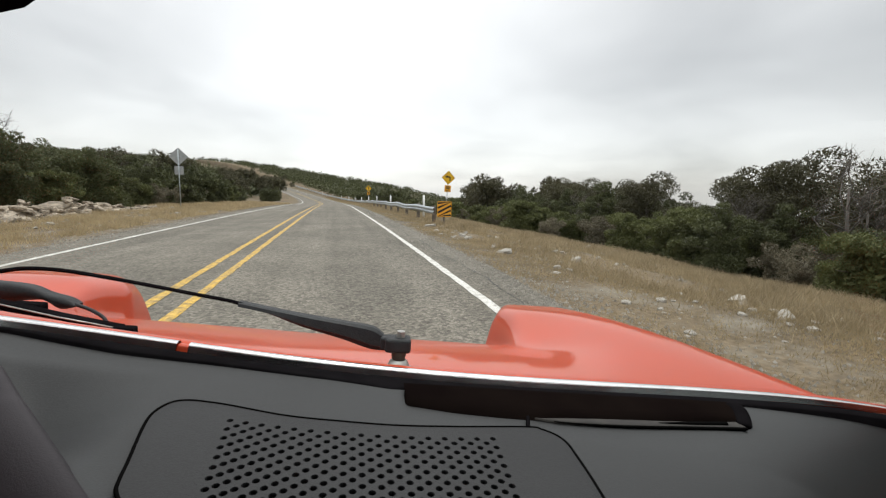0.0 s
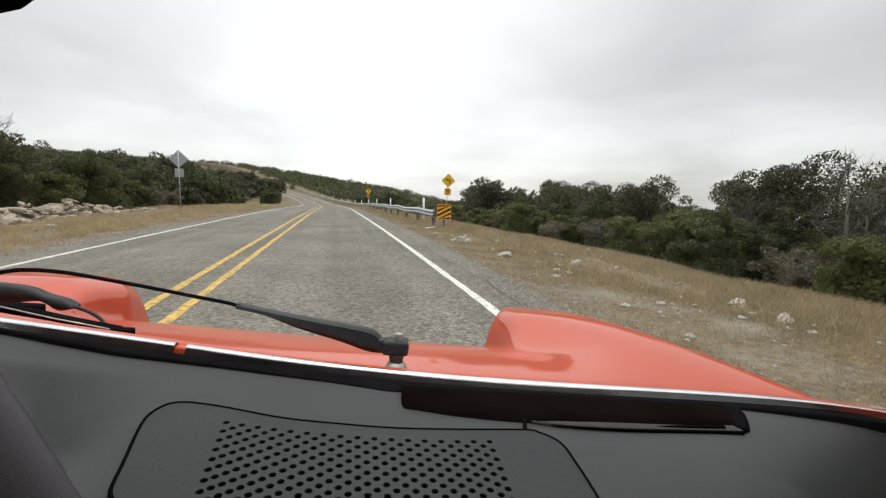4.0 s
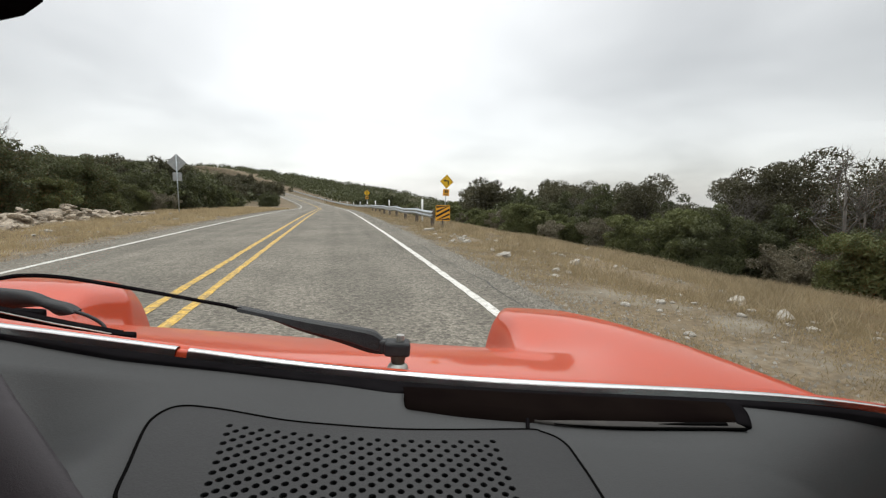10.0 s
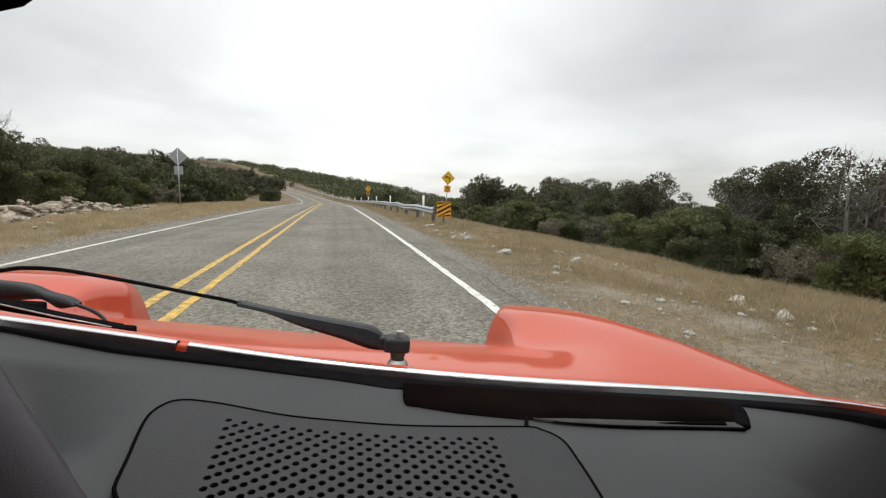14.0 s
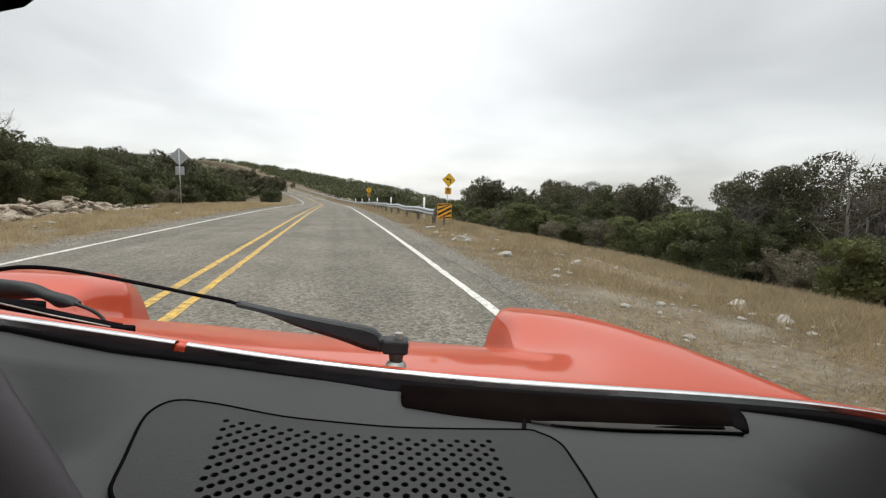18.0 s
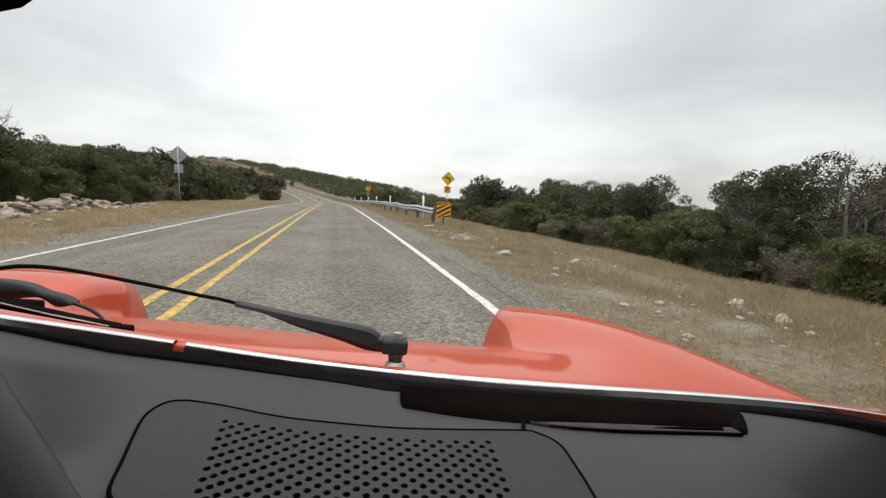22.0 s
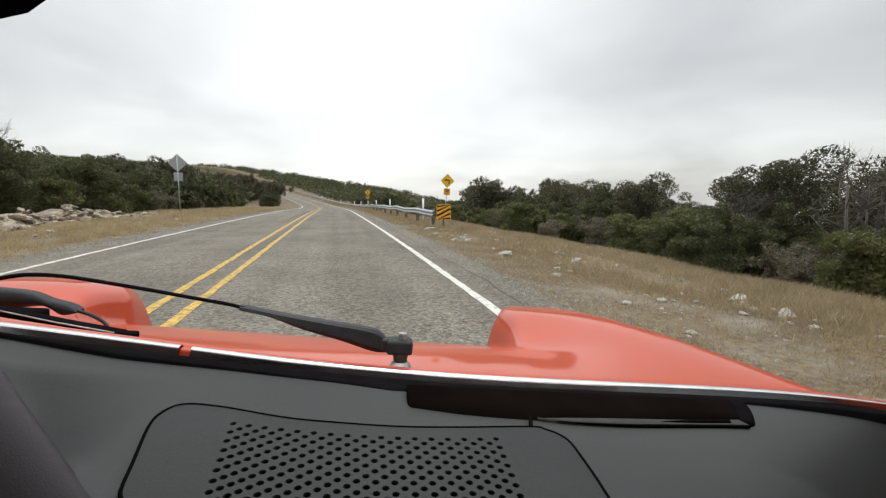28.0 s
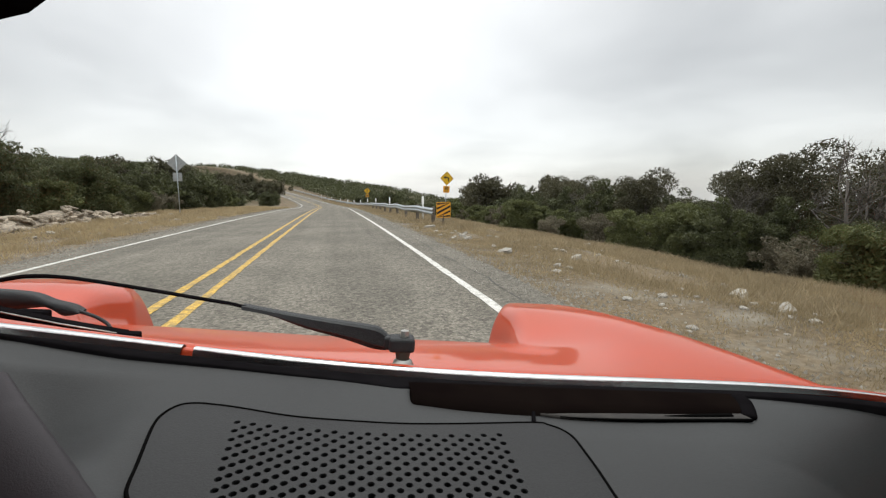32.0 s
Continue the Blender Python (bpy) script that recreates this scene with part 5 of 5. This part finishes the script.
def lettering(words, size, x, z, y, parent):
    """Raised black letters, centred at (x, z), facing -y."""
    cu = bpy.data.curves.new("lettering", "FONT")
    cu.body, cu.size, cu.align_x, cu.align_y, cu.extrude, cu.offset = words, size, "CENTER", "CENTER", 0.001, 0.006 * size / 0.2
    tmp = new("lettering", cu)
    bpy.context.view_layer.update()
    me = bpy.data.meshes.new_from_object(tmp.evaluated_get(bpy.context.evaluated_depsgraph_get()))
    bpy.data.objects.remove(tmp)
    me.materials.clear()
    me.materials.append(M_SIGN_K)
    return put("lettering", me, parent, "black lettering", Matrix.Translation((x, y, z)) @ pose(0, 0, 0, 90))


def sign_post(x, y, facing, label, front=True, arrow="winding", speed="", lean=0.0):
    """A diamond warning sign over a small square plate on a steel post. facing: degrees turned about z."""
    m = Matrix.Translation((x, y, float(land_z(x, y)))) @ pose(0, 0, 0, 0, lean, facing)
    s = thing("road_sign", m, label, "road sign", "warning signs")
    v, f = tube([(0, 0.03, -0.3), (0, 0.03, 3.5)], 0.03, 10)
    part("post", v, f, M_STEEL, s, "galvanised steel post", smooth=True)
    v, f = plate((0.76, 0.76), 0.05, 0.004, 45)
    d = part("diamond_plate", [(a, b - 0.01, c + 3.05) for a, b, c in v], f, M_SIGN_Y if front else M_SIGN_B, s, "yellow diamond plate" if front else "bare metal back of a diamond plate")
    v, f = plate((0.50, 0.50), 0.03, 0.004)
    e = part("speed_plate", [(a, b - 0.01, c + 2.23) for a, b, c in v], f, M_SIGN_O if front else M_SIGN_B, s, "amber square plate" if front else "bare metal back of a square plate")
    for z in (2.74, 3.36, 2.05, 2.41):
        bm = bmesh.new()
        bmesh.ops.create_cone(bm, cap_ends=True, segments=8, radius1=0.012, radius2=0.009, depth=0.012, matrix=Matrix.Translation((0, -0.016, z)) @ pose(0, 0, 0, 90))
        bm_part("bolt", bm, M_NUT, s)
    if not front:
        for z in (2.23, 3.05):
            bm_part("bracket", box((0.34, 0.02, 0.045), (0, 0.004, z), 0.004, 1), M_STEEL, s, "galvanised bracket")
        return s
    rim = [(0.485 * math.cos(radians(90 * k)), 3.05 + 0.485 * math.sin(radians(90 * k))) for k in range(5)]
    for k in range(4):
        v, f = flat_strip([rim[k], rim[k + 1]], 0.014, -0.016)
        part("border", v, f, M_SIGN_K, d)
    if arrow == "winding":
        pts = [(0.03, 2.74), (0.03, 2.86), (-0.07, 2.96), (0.08, 3.08), (-0.01, 3.18), (-0.01, 3.26)]
        head = [(-0.12, -0.016, 3.25), (0.10, -0.016, 3.25), (-0.01, -0.016, 3.42)]
    else:
        pts = [(0.13, 2.82), (0.13, 2.98), (0.125, 3.07), (0.085, 3.105), (0.0, 3.11), (-0.09, 3.112)]
        head = [(-0.08, -0.016, 3.225), (-0.08, -0.016, 3.0), (-0.27, -0.016, 3.112)]
    v, f = flat_strip([tuple(p) for p in spline(pts, 26)], 0.085, -0.016)
    part("arrow_shaft", v, f, M_SIGN_K, d, "black bent arrow")
    part("arrow_head", head, [(0, 1, 2)], M_SIGN_K, d)
    if speed:
        lettering(speed, 0.30, 0, 2.29, -0.016, e)
        lettering("M.P.H.", 0.10, 0, 2.07, -0.016, e)
    else:
        for z, w, h in ((2.29, 0.30, 0.20), (2.08, 0.26, 0.06)):
            v, f = plate((w, h), 0.01, 0.002)
            part("lettering_bar", [(a, b - 0.017, c + z) for a, b, c in v], f, M_SIGN_K, e)
    return s


sign_post(7.9, 33, 4, "yellow left-turn warning sign over an amber speed plate", arrow="turn", speed="30", lean=3)
sign_post(4.9, 78, 4, "yellow winding-road warning sign on a steel post")
sign_post(-9.4, 30, 180, "bare metal back of a road sign on a post", front=False)

RAIL_U, RAIL_Y0, RAIL_Y1 = 5.9, 19.0, 190.0
rail_m = Matrix.Translation((float(road_x(RAIL_Y0)) + RAIL_U, RAIL_Y0, float(road_z(RAIL_Y0)) - 0.1))
rail = thing("guard_rail", rail_m, "galvanised corrugated steel guard rail on timber posts", "guard rail")
inv = rail_m.inverted()
prof = [(0.0, 0.0), (0.02, 0.03), (0.075, 0.06), (0.075, 0.10), (0.02, 0.135), (0.02, 0.175), (0.075, 0.21), (0.075, 0.25), (0.02, 0.28), (0.0, 0.31)]
ys = np.arange(RAIL_Y0, RAIL_Y1, 2.0)
v = [inv @ Vector((float(road_x(y)) + RAIL_U - a, y, float(land_z(float(road_x(y)) + RAIL_U, y)) + 0.42 + b)) for y in ys for a, b in prof]
part("rail_beam", v, grid_faces(len(ys), len(prof)), M_STEEL, rail, "corrugated galvanised steel beam", smooth=True)
v, f = turned([(0.088, -0.35), (0.088, 0.70), (0.080, 0.755), (0.055, 0.79), (0.0, 0.80)], 0, 0, 12)
post_me = mesh_of("rail_post", v, f, M_POST, smooth=True)
for y in np.arange(RAIL_Y0 + 0.5, RAIL_Y1, 3.8):
    x = float(road_x(y)) + RAIL_U + 0.092
    put("rail_post", post_me, rail, "", inv @ Matrix.Translation((x, y, float(land_z(x, y)))))


def delineator(x, y):
    d = thing("delineator_post", Matrix.Translation((x, y, float(land_z(x, y)))), "white plastic marker post behind the guard rail", "marker post", "marker posts along the rail")
    v, f = tube([(0, 0, -0.1), (0, 0, 1.22)], 0.055, 10, 1.0)
    part("shaft", v, f, M_DELIN, d, smooth=True)
    v, f = tube([(0, 0, 1.221), (0, 0, 1.25)], [0.055, 0.03], 10)
    part("cap", v, f, M_DELIN, d, smooth=True)


for y in (23.0, 37.0, 49.0, 60.0, 72.0, 84.0, 96.0, 110.0, 126.0, 144.0):
    delineator(float(road_x(y)) + RAIL_U + 0.32, y)

# striped end marker at the near end of the rail
mx_ = float(road_x(RAIL_Y0)) + RAIL_U + 0.30
om = thing("object_marker", Matrix.Translation((mx_, RAIL_Y0 - 0.6, float(land_z(mx_, RAIL_Y0 - 0.6)))), "black and amber striped end marker on a short post", "road sign")
v, f = tube([(0, 0.03, -0.2), (0, 0.03, 0.5)], 0.04, 8)
part("post", v, f, M_POST, om)
v, f = plate((0.62, 0.66), 0.04, 0.005)
mp = part("marker_plate", [(a, b, c + 0.68) for a, b, c in v], f, M_SIGN_O, om, "amber striped plate")
for k in range(-2, 3):
    v, f = flat_strip([(-0.29, 0.68 + 0.2 * k - 0.20 + 0.05), (0.29, 0.68 + 0.2 * k + 0.15)], 0.085, -0.006)
    v = [(a, b, min(max(c, 0.37), 0.99)) for a, b, c in v]
    part("stripe", v, f, M_SIGN_K, mp, "black stripe")
